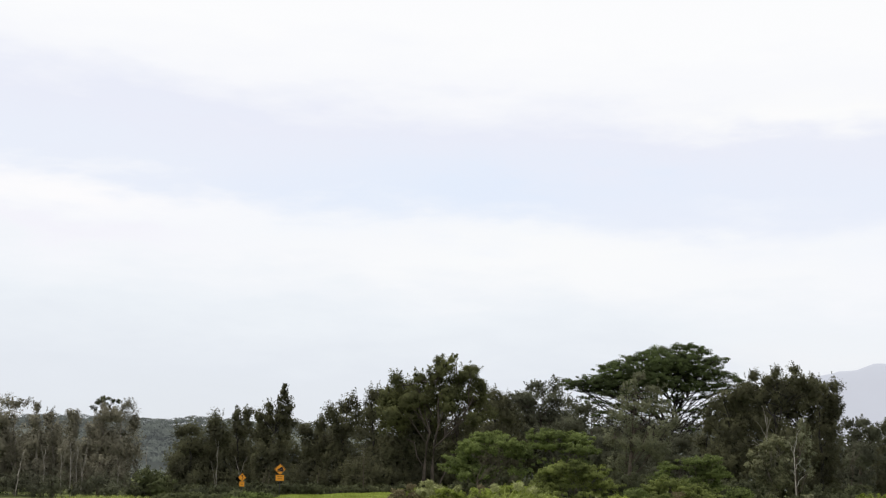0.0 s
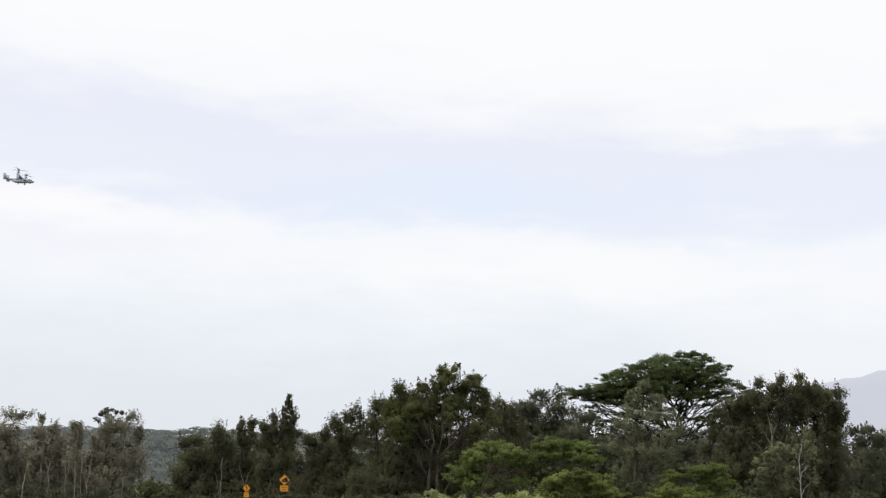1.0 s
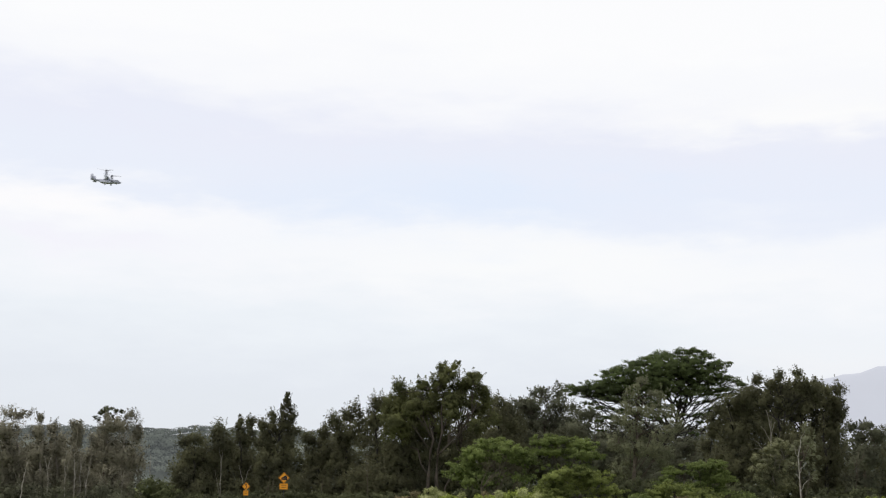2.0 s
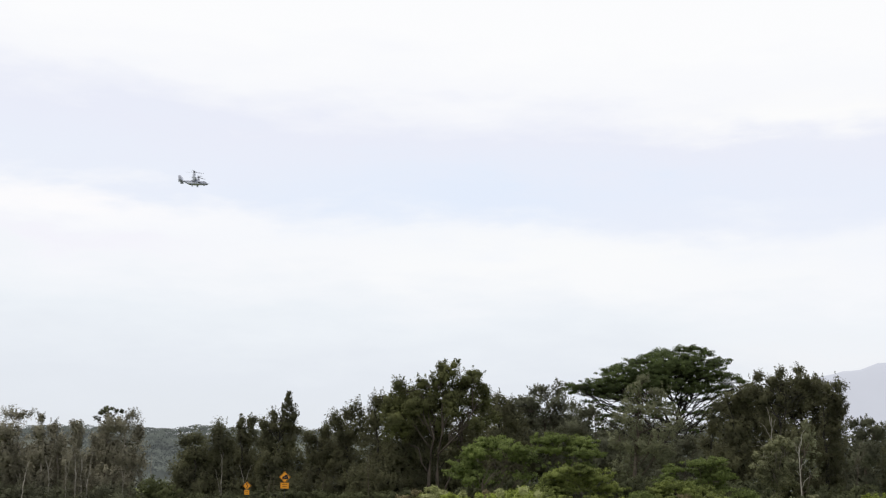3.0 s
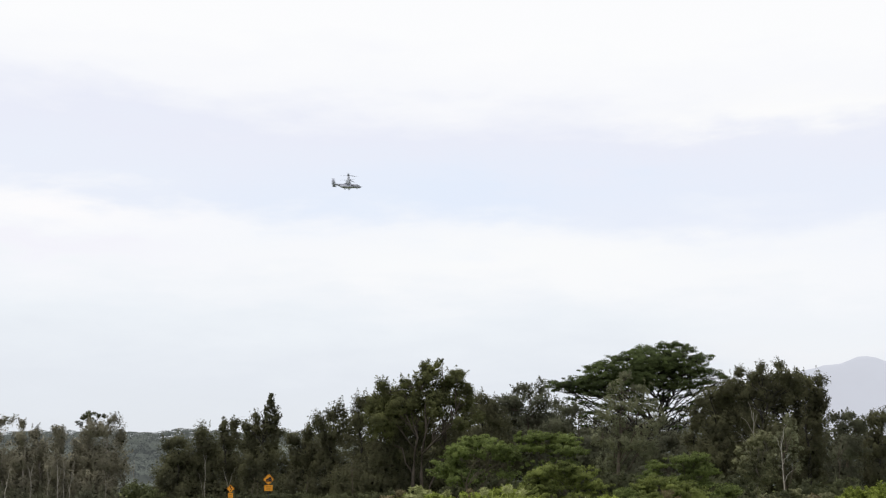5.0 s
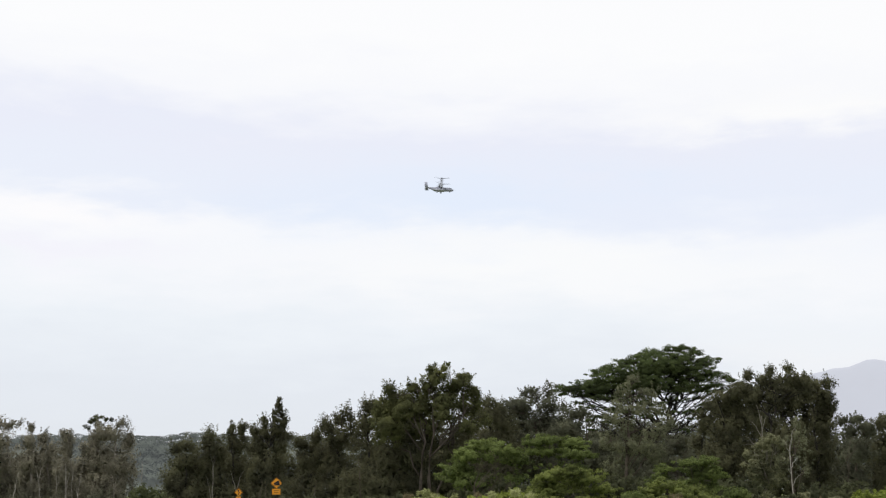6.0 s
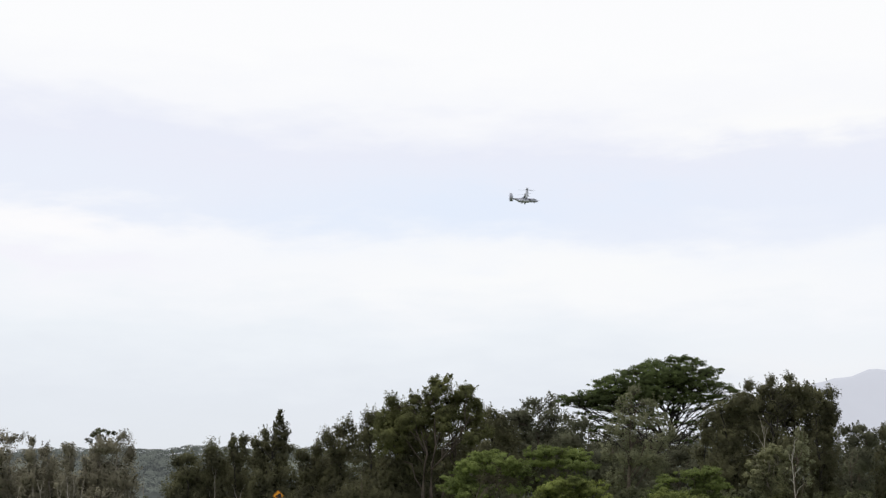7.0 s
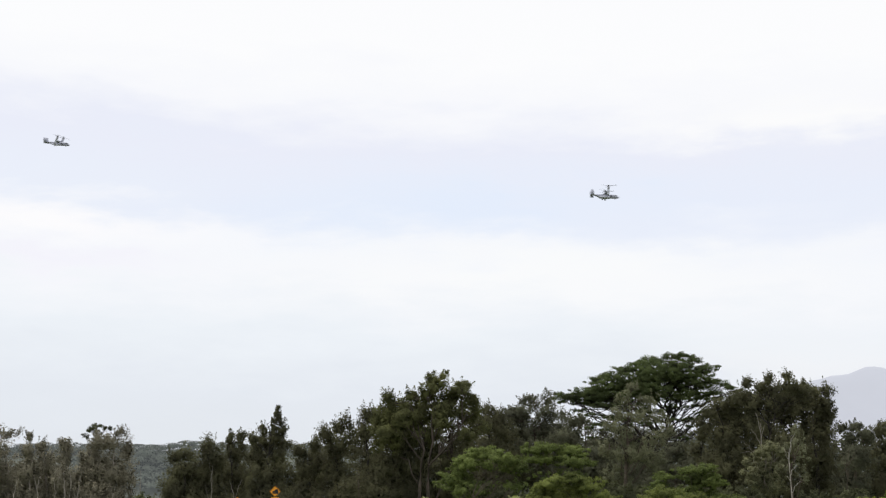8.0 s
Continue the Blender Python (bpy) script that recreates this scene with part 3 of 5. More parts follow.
tree("albizia_tree", 33.1, 190.0, ALBIZIA, "spreading umbrella crowned albizia with layered foliage",
     [(-0.1, 20.5, 6.1, 2.2), (3.3, 20.1, 5.0, 2.3), (-4.4, 19.2, 5.2, 2.0), (-7.9, 18.5, 3.7, 1.6), (2.1, 22.7, 2.6, 0.6), (-0.9, 22.3, 2.2, 0.7), (5.0, 22.3, 1.3, 0.7), (-3.1, 21.6, 2.0, 0.7), (-5.8, 20.7, 1.7, 0.8), (-8.6, 19.9, 1.5, 0.7), (-10.2, 19.4, 0.7, 0.5), (6.8, 20.8, 1.7, 0.8), (8.4, 20.9, 0.9, 0.5, 0.8), (8.7, 19.1, 1.1, 0.5, 0.8), (6.5, 18.6, 2.2, 1.1), (10.2, 17.8, 1.0, 0.4, 0.7)]
     + [(7.5, 17.1, 2.0, 0.5, 0.8), (4.1, 16.8, 3.1, 1.1), (-1.0, 17.1, 4.6, 1.4), (-11.0, 17.5, 2.9, 0.9, 0.9), (-13.5, 17.0, 2.0, 0.8, 0.8), (-15.3, 17.1, 1.3, 0.6, 0.7), (-15.4, 16.1, 0.9, 0.35, 0.41), (-12.6, 16, 1.6, 0.49, 0.49), (-10, 15.8, 2.1, 0.56, 0.57), (-5.8, 15.6, 3, 0.77, 0.65), (1.5, 15.1, 2.6, 0.56, 0.49), (4.9, 15.3, 1.4, 0.28, 0.41), (-2.4, 14.6, 3, 0.63, 0.45), (-8.4, 13.9, 2.5, 0.49, 0.41), (-12, 14, 1.4, 0.35, 0.41), (1.9, 13.1, 1.8, 0.35, 0.32)]
     + [(-3.3, 12.6, 3.3, 0.49, 0.28), (-7.6, 12, 2.6, 0.42, 0.32), (-11, 12.2, 1.4, 0.35, 0.41), (4.4, 12.3, 1.2, 0.35, 0.41), (3, 10.4, 1.4, 0.35, 0.41), (-2, 10.7, 2.5, 0.35, 0.28), (-11, 10.8, 1.2, 0.28, 0.41), (-6.6, 17.2, 4.1, 1.6), (-3.2, 17.7, 4.1, 2.0, 0.7), (-10.5, 16.8, 3.1, 1.1), (1.6, 18.5, 5.0, 2.2, 0.4), (5.0, 18.0, 3.1, 1.6, 0.35), (-13.9, 16.6, 2.0, 0.8), (-8.8, 15.3, 3.3, 0.63, 0.49), (-4.1, 15.4, 3.3, 0.91, 0.32), (-12.6, 14.9, 1.8, 0.35, 0.32)]
     + [(7.5, 14.6, 1.8, 0.4, 0.5), (9.0, 13.0, 1.6, 0.4, 0.5), (5.0, 13.4, 1.8, 0.4, 0.45), (-6.0, 13.4, 2.5, 0.4, 0.4), (-9.5, 12.6, 2.2, 0.4, 0.45), (9.6, 18.6, 1.6, 0.6, 0.6), (11.2, 17.4, 1.2, 0.4, 0.5), (8.6, 16.4, 1.8, 0.5, 0.5), (-16.2, 16.8, 0.9, 0.5, 0.6), (6.6, 16.2, 1.8, 0.42, 0.32), (2.4, 16.2, 3, 0.63, 0.24), (5.7, 14.3, 1.4, 0.35, 0.28), (6.2, 11.8, 1, 0.35, 0.41)])
tree("paperbark_tree", 19.8, 140.0, GREY, "slender pale grey green tree with thin foliage",
     [(1.5, 14.2, 1.2, 0.7, 0.55), (0.2, 13.1, 1.2, 0.9, 0.55), (2.9, 12.8, 1.5, 1.0, 0.55), (-0.3, 11.4, 1.4, 1.1, 0.55), (1.9, 10.8, 2.4, 1.2, 0.55), (4.4, 10.8, 1.1, 0.9, 0.55), (0.3, 8.9, 2.0, 1.1, 0.55), (3.1, 8.3, 1.9, 1.1, 0.55), (0.5, 6.7, 2.4, 1.3, 0.55), (3.3, 5.8, 1.6, 1.3, 0.55), (-0.4, 4.5, 2.0, 1.6, 0.55), (-1.0, 9.8, 1.8, 0.9, 0.6), (4.7, 9.2, 1.5, 1.1, 0.6), (-1.6, 7.3, 1.8, 1.2, 0.55), (2.1, 6.7, 2.4, 1.3, 0.55)])
tree("ironwood_tree", 20.2, 172.0, DUSK, "dark hazy undergrowth tree below the albizia",
     [(-2.1, 12.2, 2.2, 1.0), (-3.3, 10.0, 3.0, 1.5), (0.9, 7.6, 3.3, 1.5), (-0.3, 5.3, 4.2, 2.8), (3.5, 5.3, 3.0, 2.9), (-0.4, 1.9, 5.0, 2.5)])
tree("ironwood_tree", 32.1, 174.0, DUSK, "dark hazy undergrowth tree below the albizia",
     [(1.0, 8.1, 2.9, 1.2), (-2.6, 6.2, 3.4, 2.2), (1.7, 5.8, 3.4, 2.5), (-4.2, 3.1, 4.7, 2.8), (1.2, 2.0, 4.2, 2.5)])
tree("broadleaf_shrub", 3.5, 118.0, SHRUB, "broad rounded shrub with bright green leaf tops",
     [(-0.3, 6.1, 1.7, 0.8), (1.1, 6.4, 0.9, 0.6), (2.0, 5.4, 1.5, 0.9), (-1.5, 5.2, 1.6, 0.9), (0.1, 4.9, 2.2, 0.6, 0.45), (-2.4, 3.8, 1.7, 1.1), (-1.6, 2.8, 2.2, 1.2, 0.8), (1.9, 3.4, 1.8, 0.8, 0.15), (3.0, 4.7, 1.3, 0.8), (3.6, 3.0, 1.2, 0.9, 0.35)])
tree("broadleaf_shrub", 11.2, 126.0, SHRUB, "flat topped green shrub in front of taller trees",
     [(-2.2, 6.7, 1.6, 0.7), (-0.8, 6.9, 1.6, 0.6), (1.5, 6.5, 1.6, 0.8), (-1.4, 5.8, 2.2, 0.7), (1.7, 5.4, 1.7, 1.1), (0.4, 4.0, 2.6, 1.0, 0.35)])
tree("broadleaf_shrub", 11.4, 112.0, LEAFY, "dense rounded green shrub behind tall grass",
     [(-0.6, 3.7, 1.8, 0.6), (-2.2, 3.2, 1.4, 0.7), (0.9, 3.0, 1.7, 0.9), (2.2, 2.1, 1.4, 0.7), (-1.5, 2.2, 2.4, 1.1), (1.4, 1.2, 2.2, 0.9, 0.4), (-3.0, 1.3, 2.0, 1.1)])
tree("broadleaf_shrub", 22.7, 116.0, SHRUB, "rounded yellow green shrub under taller trees",
     [(0.9, 4.5, 1.5, 0.6), (-0.9, 4.4, 1.2, 0.5), (0.6, 3.5, 1.8, 0.9), (-2.5, 3.9, 1.1, 0.5), (1.8, 3.3, 1.0, 0.8), (0.0, 2.2, 2.2, 1.1), (-3.1, 2.7, 1.3, 0.9, 0.6)])
tree("broadleaf_shrub", 18.0, 104.0, LEAFY, "rounded yellow green shrub among tall weeds",
     [(0.1, 2.4, 1.1, 0.6), (-1.2, 2.0, 1.0, 0.6), (1.2, 1.9, 1.0, 0.6), (-0.0, 1.2, 2.2, 0.8), (2.8, 1.9, 1.2, 0.7), (3.3, 1.2, 1.1, 0.8)])
tree("broadleaf_shrub", 24.7, 108.0, SHRUB, "small rounded green shrub among tall weeds",
     [(-0.2, 1.7, 1.2, 0.6), (0.4, 1.1, 1.3, 0.6), (-1.0, 1.1, 1.0, 0.6)])
tree("ironwood_tree", 34.6, 156.0, IRON, "dense dark ironwood tree in a thick stand",
     [(-0.1, 13.1, 1.9, 1.3), (-1.6, 12.1, 1.4, 1.2), (-2.3, 10.3, 1.2, 1.5), (1.1, 12.1, 1.8, 1.6), (0.3, 9.0, 2.9, 2.4), (-0.6, 5.2, 3.2, 3.0), (-0.7, 2.1, 3.0, 2.2)])
tree("ironwood_tree", 39.3, 154.0, IRON, "tall dense ironwood tree in a thick stand",
     [(-2.1, 15.5, 0.8, 0.9), (-2.6, 14.2, 1.4, 1.4), (-0.5, 14.9, 0.9, 1.0), (0.5, 15.9, 0.9, 1.0), (1.0, 14.6, 1.9, 1.4), (2.7, 16.3, 0.8, 0.8), (3.0, 15.1, 1.4, 1.2), (-1.6, 12.7, 1.9, 1.6), (1.9, 13.0, 2.7, 1.8), (0.0, 10.3, 3.3, 2.2, 0.8), (1.9, 7.2, 3.7, 2.6), (-0.3, 3.8, 3.7, 2.9), (4.2, 14.6, 1.4, 1.0), (-3.6, 13.5, 1.2, 1.2), (4.9, 13.7, 1.5, 1.4)])
tree("ironwood_tree", 46.1, 157.0, IRON, "dark green ironwood tree in a thick stand",
     [(-0.8, 15.4, 0.9, 0.8), (-0.1, 14.5, 1.6, 1.1), (1.5, 14.6, 1.1, 1.2), (1.8, 13.0, 1.1, 1.4), (0.5, 12.9, 1.7, 1.6), (2.1, 11.6, 0.9, 1.2), (0.9, 9.8, 2.0, 2.5), (0.6, 5.9, 2.6, 3.3), (0.2, 2.5, 3.0, 2.5)])
tree("paperbark_tree", 35.8, 132.0, GREY, "young pale barked tree with thin yellowish foliage",
     [(1.1, 8.6, 0.6, 0.8, 0.6), (0.8, 7.4, 1.0, 0.9, 0.5), (-0.1, 6.7, 0.9, 0.6, 0.4), (1.5, 6.3, 1.0, 1.1, 0.4), (0.3, 5.1, 1.7, 0.8, 0.35), (1.6, 4.1, 1.2, 0.9, 0.3)])
tree("broadleaf_shrub", 33.4, 134.0, GREYSHRUB, "pale grey green leafy shrub beside a young tree",
     [(1.2, 7.1, 1.2, 0.6), (0.2, 6.5, 1.3, 0.6), (2.2, 6.5, 1.0, 0.6), (-1.2, 5.5, 0.8, 0.6), (0.6, 5.4, 1.9, 0.9, 0.8), (-0.9, 3.9, 1.3, 1.5, 0.7), (0.8, 3.4, 2.3, 1.9, 0.8), (-0.7, 1.4, 1.9, 1.1, 0.7)])
tree("ironwood_tree", 48.6, 150.0, DUSK, "grey olive ironwood tree with thin leaning trunks",
     [(-1.4, 9.8, 0.7, 0.6), (0.3, 9.9, 0.9, 0.7), (0.9, 9.0, 1.2, 0.7), (-0.6, 8.5, 1.3, 1.0), (2.0, 8.5, 1.2, 0.9), (-0.1, 6.1, 2.2, 2.1), (0.1, 2.8, 2.5, 2.6)])
tree("ironwood_tree", 53.3, 153.0, IRON, "dense dark ironwood tree in a thick stand",
     [(-0.6, 9.4, 0.9, 1.2), (0.8, 9.6, 1.8, 1.5), (0.3, 6.6, 2.7, 2.6), (-0.3, 2.9, 3.0, 2.9)])
tree("ironwood_tree", 51.4, 164.0, BACKDUSK, "grey olive ironwood tree filling the stand edge",
     [(-1.6, 7.2, 1.8, 2.2), (1.2, 6.8, 2.0, 2.2), (0.0, 3.2, 3.2, 3.0)])
tree("ironwood_tree", 61.1, 160.0, IRON, "dense dark ironwood tree in a thick stand",
     [(-0.8, 11.0, 1.9, 1.7), (0.4, 7.5, 3.9, 3.0), (0.1, 2.9, 4.3, 3.0)])
tree("ironwood_tree", -5.7, 158.0, IRON, "dense dark ironwood undergrowth behind the field",
     [(-5.6, 1.8, 3.4, 2.6), (-1.4, 3.2, 3.4, 3.0), (3.5, 1.5, 3.8, 2.3), (7.7, 1.5, 3.8, 2.3)])
tree("broadleaf_shrub", 27.8, 84.0, WEED, "bright yellow green shrub among tall weeds",
     [(-0.2, 1.5, 0.9, 0.4), (-1.0, 1.1, 0.9, 0.4), (0.6, 1.2, 0.9, 0.5), (1.6, 1.5, 1.0, 0.6)])
tree("ironwood_tree", -38.6, 184.0, BACK, "dark ironwood tree in the second row",
     [(1.0, 6.8, 3.2, 2.1), (-0.1, 3.5, 3.6, 3.9), (4.0, 4.8, 3.9, 4.4)])
tree("ironwood_tree", -28.4, 182.0, BACK, "dark ironwood tree in the second row",
     [(-2.6, 6.4, 3.2, 2.9), (1.4, 7.7, 3.5, 3.1), (4.7, 6.5, 3.0, 2.9), (-0.0, 2.8, 5.3, 3.8), (5.3, 2.5, 3.5, 3.5)])
tree("ironwood_tree", -16.5, 185.0, BACK, "dark ironwood tree in the second row",
     [(-1.0, 7.9, 3.9, 2.8), (3.2, 10.0, 2.7, 3.5), (-3.4, 4.6, 3.9, 3.9), (3.3, 4.2, 4.1, 4.4)])
tree("eucalyptus_tree", -6.5, 180.0, BACK, "dark eucalyptus tree in the second row",
     [(-1.7, 12.0, 3.0, 3.1), (1.5, 10.9, 3.1, 2.9), (-2.5, 6.0, 4.4, 4.3), (2.4, 6.9, 4.0, 4.3), (1.6, 2.5, 5.2, 3.8)])
tree("eucalyptus_tree", 3.9, 178.0, BACK, "dark eucalyptus tree in the second row",
     [(-0.8, 8.4, 3.5, 2.5), (3.2, 10.0, 3.5, 2.9), (-4.0, 6.0, 3.5, 3.0), (1.6, 5.3, 5.2, 3.7), (6.4, 6.1, 3.8, 3.7), (-2.4, 1.7, 4.3, 3.4)])
tree("ironwood_tree", 17.3, 186.0, BACKDUSK, "hazy ironwood tree in the second row",
     [(0.1, 10.1, 4.0, 2.3), (3.4, 7.2, 4.5, 3.0), (-1.6, 6.3, 4.0, 3.5), (7.5, 6.4, 4.0, 3.2), (1.7, 2.3, 6.3, 3.5)])
tree("ironwood_tree", 31.0, 205.0, BACKDUSK, "hazy ironwood tree behind the albizia",
     [(-3.5, 8.6, 5.0, 2.1), (2.0, 8.1, 5.0, 2.1), (7.5, 8.2, 4.6, 1.9), (-2.7, 4.5, 6.0, 3.5), (5.6, 4.5, 6.0, 3.5)])
tree("ironwood_tree", 39.1, 176.0, BACK, "dark ironwood tree in the second row",
     [(-0.4, 11.7, 3.1, 2.5), (2.8, 12.9, 2.9, 2.8), (-0.6, 7.0, 4.3, 4.2), (3.4, 7.8, 3.9, 4.2), (0.0, 2.8, 5.1, 3.7)])
tree("ironwood_tree", 48.2, 175.0, BACK, "dark ironwood tree in the second row",
     [(-2.6, 14.1, 3.4, 2.8), (1.3, 14.1, 3.2, 2.8), (3.6, 11.0, 2.9, 3.7), (-1.3, 8.6, 4.6, 4.2), (3.3, 5.5, 3.7, 4.5), (-1.5, 2.8, 5.1, 3.7)])
tree("ironwood_tree", 56.5, 172.0, BACKDUSK, "grey olive ironwood tree in the second row",
     [(-2.0, 7.4, 3.3, 2.8), (1.8, 7.4, 3.7, 3.1), (4.8, 5.5, 4.2, 4.1), (-0.7, 3.2, 4.2, 3.6)])
tree("paperbark_tree", -61.5, 186.0, BACKOLIVE, "dull olive paperbark tree in the second row",
     [(-3.7, 6.7, 4.5, 3.5), (0.6, 5.9, 4.0, 3.9), (-1.7, 2.6, 5.4, 3.5), (4.0, 5.1, 3.6, 4.4)])
tree("paperbark_tree", -51.0, 187.0, BACKOLIVE, "dull olive paperbark tree in the second row",
     [(-1.1, 7.0, 3.6, 3.6), (1.9, 6.2, 3.6, 3.9), (-3.4, 3.2, 4.5, 3.6), (0.8, 2.7, 5.1, 3.2)])
tree("broadleaf_shrub", -35.3, 152.0, UNDERGROWTH, "low dark undergrowth along the windbreak",
     [(-2.3, 0.8, 1.5, 0.7), (2.8, 1.0, 2.2, 1.0), (4.8, 0.9, 2.2, 1.0)])
tree("broadleaf_shrub", -23.8, 140.0, UNDERGROWTH, "low dark green undergrowth beneath ironwoods",
     [(-3.7, 0.66, 2.0, 0.9), (-1.5, 0.96, 1.8, 0.9), (0.3, 0.86, 1.6, 0.8), (2.2, 1.06, 1.8, 0.9), (3.2, 0.56, 1.8, 0.7)])
tree("broadleaf_shrub", -17.7, 152.0, UNDERGROWTH, "low dark green undergrowth along the field edge",
     [(-3.0, 0.79, 1.9, 0.7), (-0.7, 1.09, 1.9, 0.7), (1.7, 0.99, 1.9, 0.7), (4.1, 0.89, 1.9, 0.7), (6.8, 0.89, 2.2, 0.7), (10.2, 0.99, 2.2, 0.7), (12.9, 1.19, 2.2, 0.9)])
tree("broadleaf_shrub", 18.8, 128.0, UNDERGROWTH, "dark tangled undergrowth between shrubs",
     [(-1.1, 2.1, 2.2, 1.5), (1.1, 1.9, 2.2, 1.6), (9.1, 1.9, 2.2, 1.5), (10.8, 1.9, 2.1, 1.5), (-1.7, 0.7, 2.5, 1.0)])
tree("broadleaf_shrub", 36.4, 126.0, UNDERGROWTH, "dark tangled undergrowth between shrubs",
     [(-0.6, 1.3, 1.8, 1.1), (1.6, 1.4, 2.1, 1.2), (3.9, 1.5, 2.1, 1.3), (-1.7, 0.8, 1.8, 0.7)])
tree("broadleaf_shrub", -0.3, 74.0, WEED, "mixed green weeds and bushes on the near slope",
     [(-2.3, 1.3, 0.6, 0.3), (-1.6, 1.4, 0.5, 0.3), (0.2, 1.4, 0.6, 0.3), (1.0, 1.2, 0.6, 0.3), (2.0, 1.4, 0.6, 0.3), (-3.0, 1.0, 0.6, 0.2), (-0.5, 1.0, 1.4, 0.3), (1.6, 1.0, 1.4, 0.3)])
tree("broadleaf_shrub", -1.1, 72.0, PALEWEED, "pale feathery bush beside the green field",
     [(-0.1, 1.9, 0.4, 0.2), (0.3, 1.7, 0.5, 0.2), (-0.3, 1.5, 0.5, 0.2), (0.2, 1.4, 0.7, 0.3)])
tree("broadleaf_shrub", 3.2, 68.0, WEED, "bright green bushy weeds on the near slope",
     [(-0.5, 1.5, 0.6, 0.3), (0.3, 1.7, 0.6, 0.3), (0.9, 1.4, 0.5, 0.3), (-0.0, 1.2, 1.2, 0.3), (1.7, 1.2, 0.7, 0.3)])
tree("broadleaf_shrub", 6.7, 76.0, WEED, "low green weeds on the near slope",
     [(-0.5, 1.1, 0.8, 0.3), (0.7, 1.0, 0.9, 0.2), (2.0, 1.0, 0.9, 0.2), (3.7, 1.2, 0.8, 0.3), (4.7, 1.0, 0.9, 0.3)])
tree("broadleaf_shrub", 22.7, 80.0, DRY, "low pale dry weeds on the near slope",
     [(-2.0, 0.9, 0.5, 0.3, 0.6), (0.9, 1.2, 0.5, 0.35, 0.7), (1.4, 0.9, 0.6, 0.3, 0.6)])
tree("broadleaf_shrub", -18.8, 114.0, DULL, "dull green weeds in front of the road signs",
     [(-1.7, 0.6, 1.3, 0.5), (-0.2, 0.8, 1.2, 0.5), (1.3, 0.6, 1.1, 0.4), (0.5, 1.0, 0.8, 0.4, 0.6)])
tree("broadleaf_shrub", 2.3, 64.0, PALEWEED, "curling pale grass heads on the near slope",
     [(-0.0, 1.7, 0.2, 0.1, 0.6), (1.3, 1.8, 0.4, 0.1, 0.5), (1.9, 1.6, 0.3, 0.1, 0.5), (-1.9, 1.6, 0.2, 0.1, 0.5), (5.5, 1.1, 0.5, 0.1, 0.5)])
tree("broadleaf_shrub", 27.5, 100.0, GREYSHRUB, "pale dry weeds at the foot of the young tree",
     [(-0.9, 0.9, 0.6, 0.3), (0.6, 1.6, 0.6, 0.3, 0.6), (1.3, 1.1, 0.7, 0.3, 0.6), (-1.6, 1.1, 0.7, 0.4, 0.6), (3.1, 1.3, 0.7, 0.3, 0.5)])
tree("broadleaf_shrub", 17.7, 96.0, DRY, "dry brownish bush among green weeds",
     [(-0.3, 1.5, 0.6, 0.4, 0.6), (0.3, 1.1, 0.6, 0.3, 0.6)])
tree("ironwood_tree", 13.6, 186.0, BACKDUSK, "hazy ironwood tree filling the second row",
     [(-0.3, 10.9, 4.1, 1.9), (3.0, 11.5, 3.1, 1.6), (-4.1, 10.8, 3.1, 2.3), (-0.4, 7.6, 5.4, 3.0)])
tree("eucalyptus_tree", -0.0, 182.0, BACK, "dark eucalyptus tree filling the second row",
     [(-1.7, 11.4, 4.1, 2.6, 0.8), (2.8, 10.6, 3.0, 2.1, 0.8), (5.7, 12.2, 2.3, 1.9, 0.8), (0.8, 6.9, 5.3, 3.5)])
tree("ironwood_tree", 32.0, 160.0, BACK, "dark ironwood tree filling the stand edge",
     [(0.8, 9.6, 1.2, 1.4), (0.0, 7.3, 1.7, 1.5), (0.8, 4.5, 2.3, 2.7)])
tree("broadleaf_shrub", 4.9, 124.0, UNDERGROWTH, "dark undergrowth beneath a broad shrub",
     [(-0.6, 2.3, 2.4, 1.3), (2.2, 1.9, 2.0, 1.3), (-2.8, 1.7, 2.2, 1.1)])
tree("broadleaf_shrub", -23.7, 118.0, DULL, "dull green rank weeds along the verge",
     [(-2.6, 0.6, 1.5, 0.4), (-0.7, 0.7, 1.6, 0.4), (1.0, 0.6, 1.5, 0.4)])
tree("ironwood_tree", 29.3, 206.0, BACKDUSK, "hazy ironwood tree filling behind the albizia",
     [(-5.3, 10.4, 3.6, 1.4), (-0.7, 10.6, 4.4, 1.4), (4.3, 10.3, 4.4, 1.4), (8.9, 9.7, 3.6, 1.2), (1.1, 7.7, 7.0, 2.4)])
tree("ironwood_tree", 50.0, 176.0, BACK, "dark ironwood tree filling the stand",
     [(-6.9, 15.3, 2.4, 1.8), (-2.5, 15.9, 2.7, 1.5), (0.3, 15.2, 2.2, 2.2), (-8.2, 11.7, 2.9, 2.5), (0.4, 11.0, 2.6, 3.3), (-3.1, 12.7, 2.9, 2.0), (-10.6, 12.1, 2.6, 2.0), (2.8, 11.8, 2.0, 2.5)])
tree("eucalyptus_tree", 4.8, 183.0, BACK, "dark eucalyptus tree filling the gap",
     [(-0.8, 13.2, 2.3, 1.4, 0.8), (2.9, 12.3, 2.3, 1.7), (0.0, 8.6, 3.9, 3.0)])
tree("broadleaf_shrub", -18.0, 112.0, SHRUB, "rank green weeds at the foot of the signs",
     [(0.6, 0.8, 0.9, 0.4), (1.9, 0.8, 0.8, 0.3), (-0.5, 0.5, 1.3, 0.3), (-1.7, 0.5, 1.1, 0.3), (3.8, 0.6, 0.5, 0.2, 0.5)])
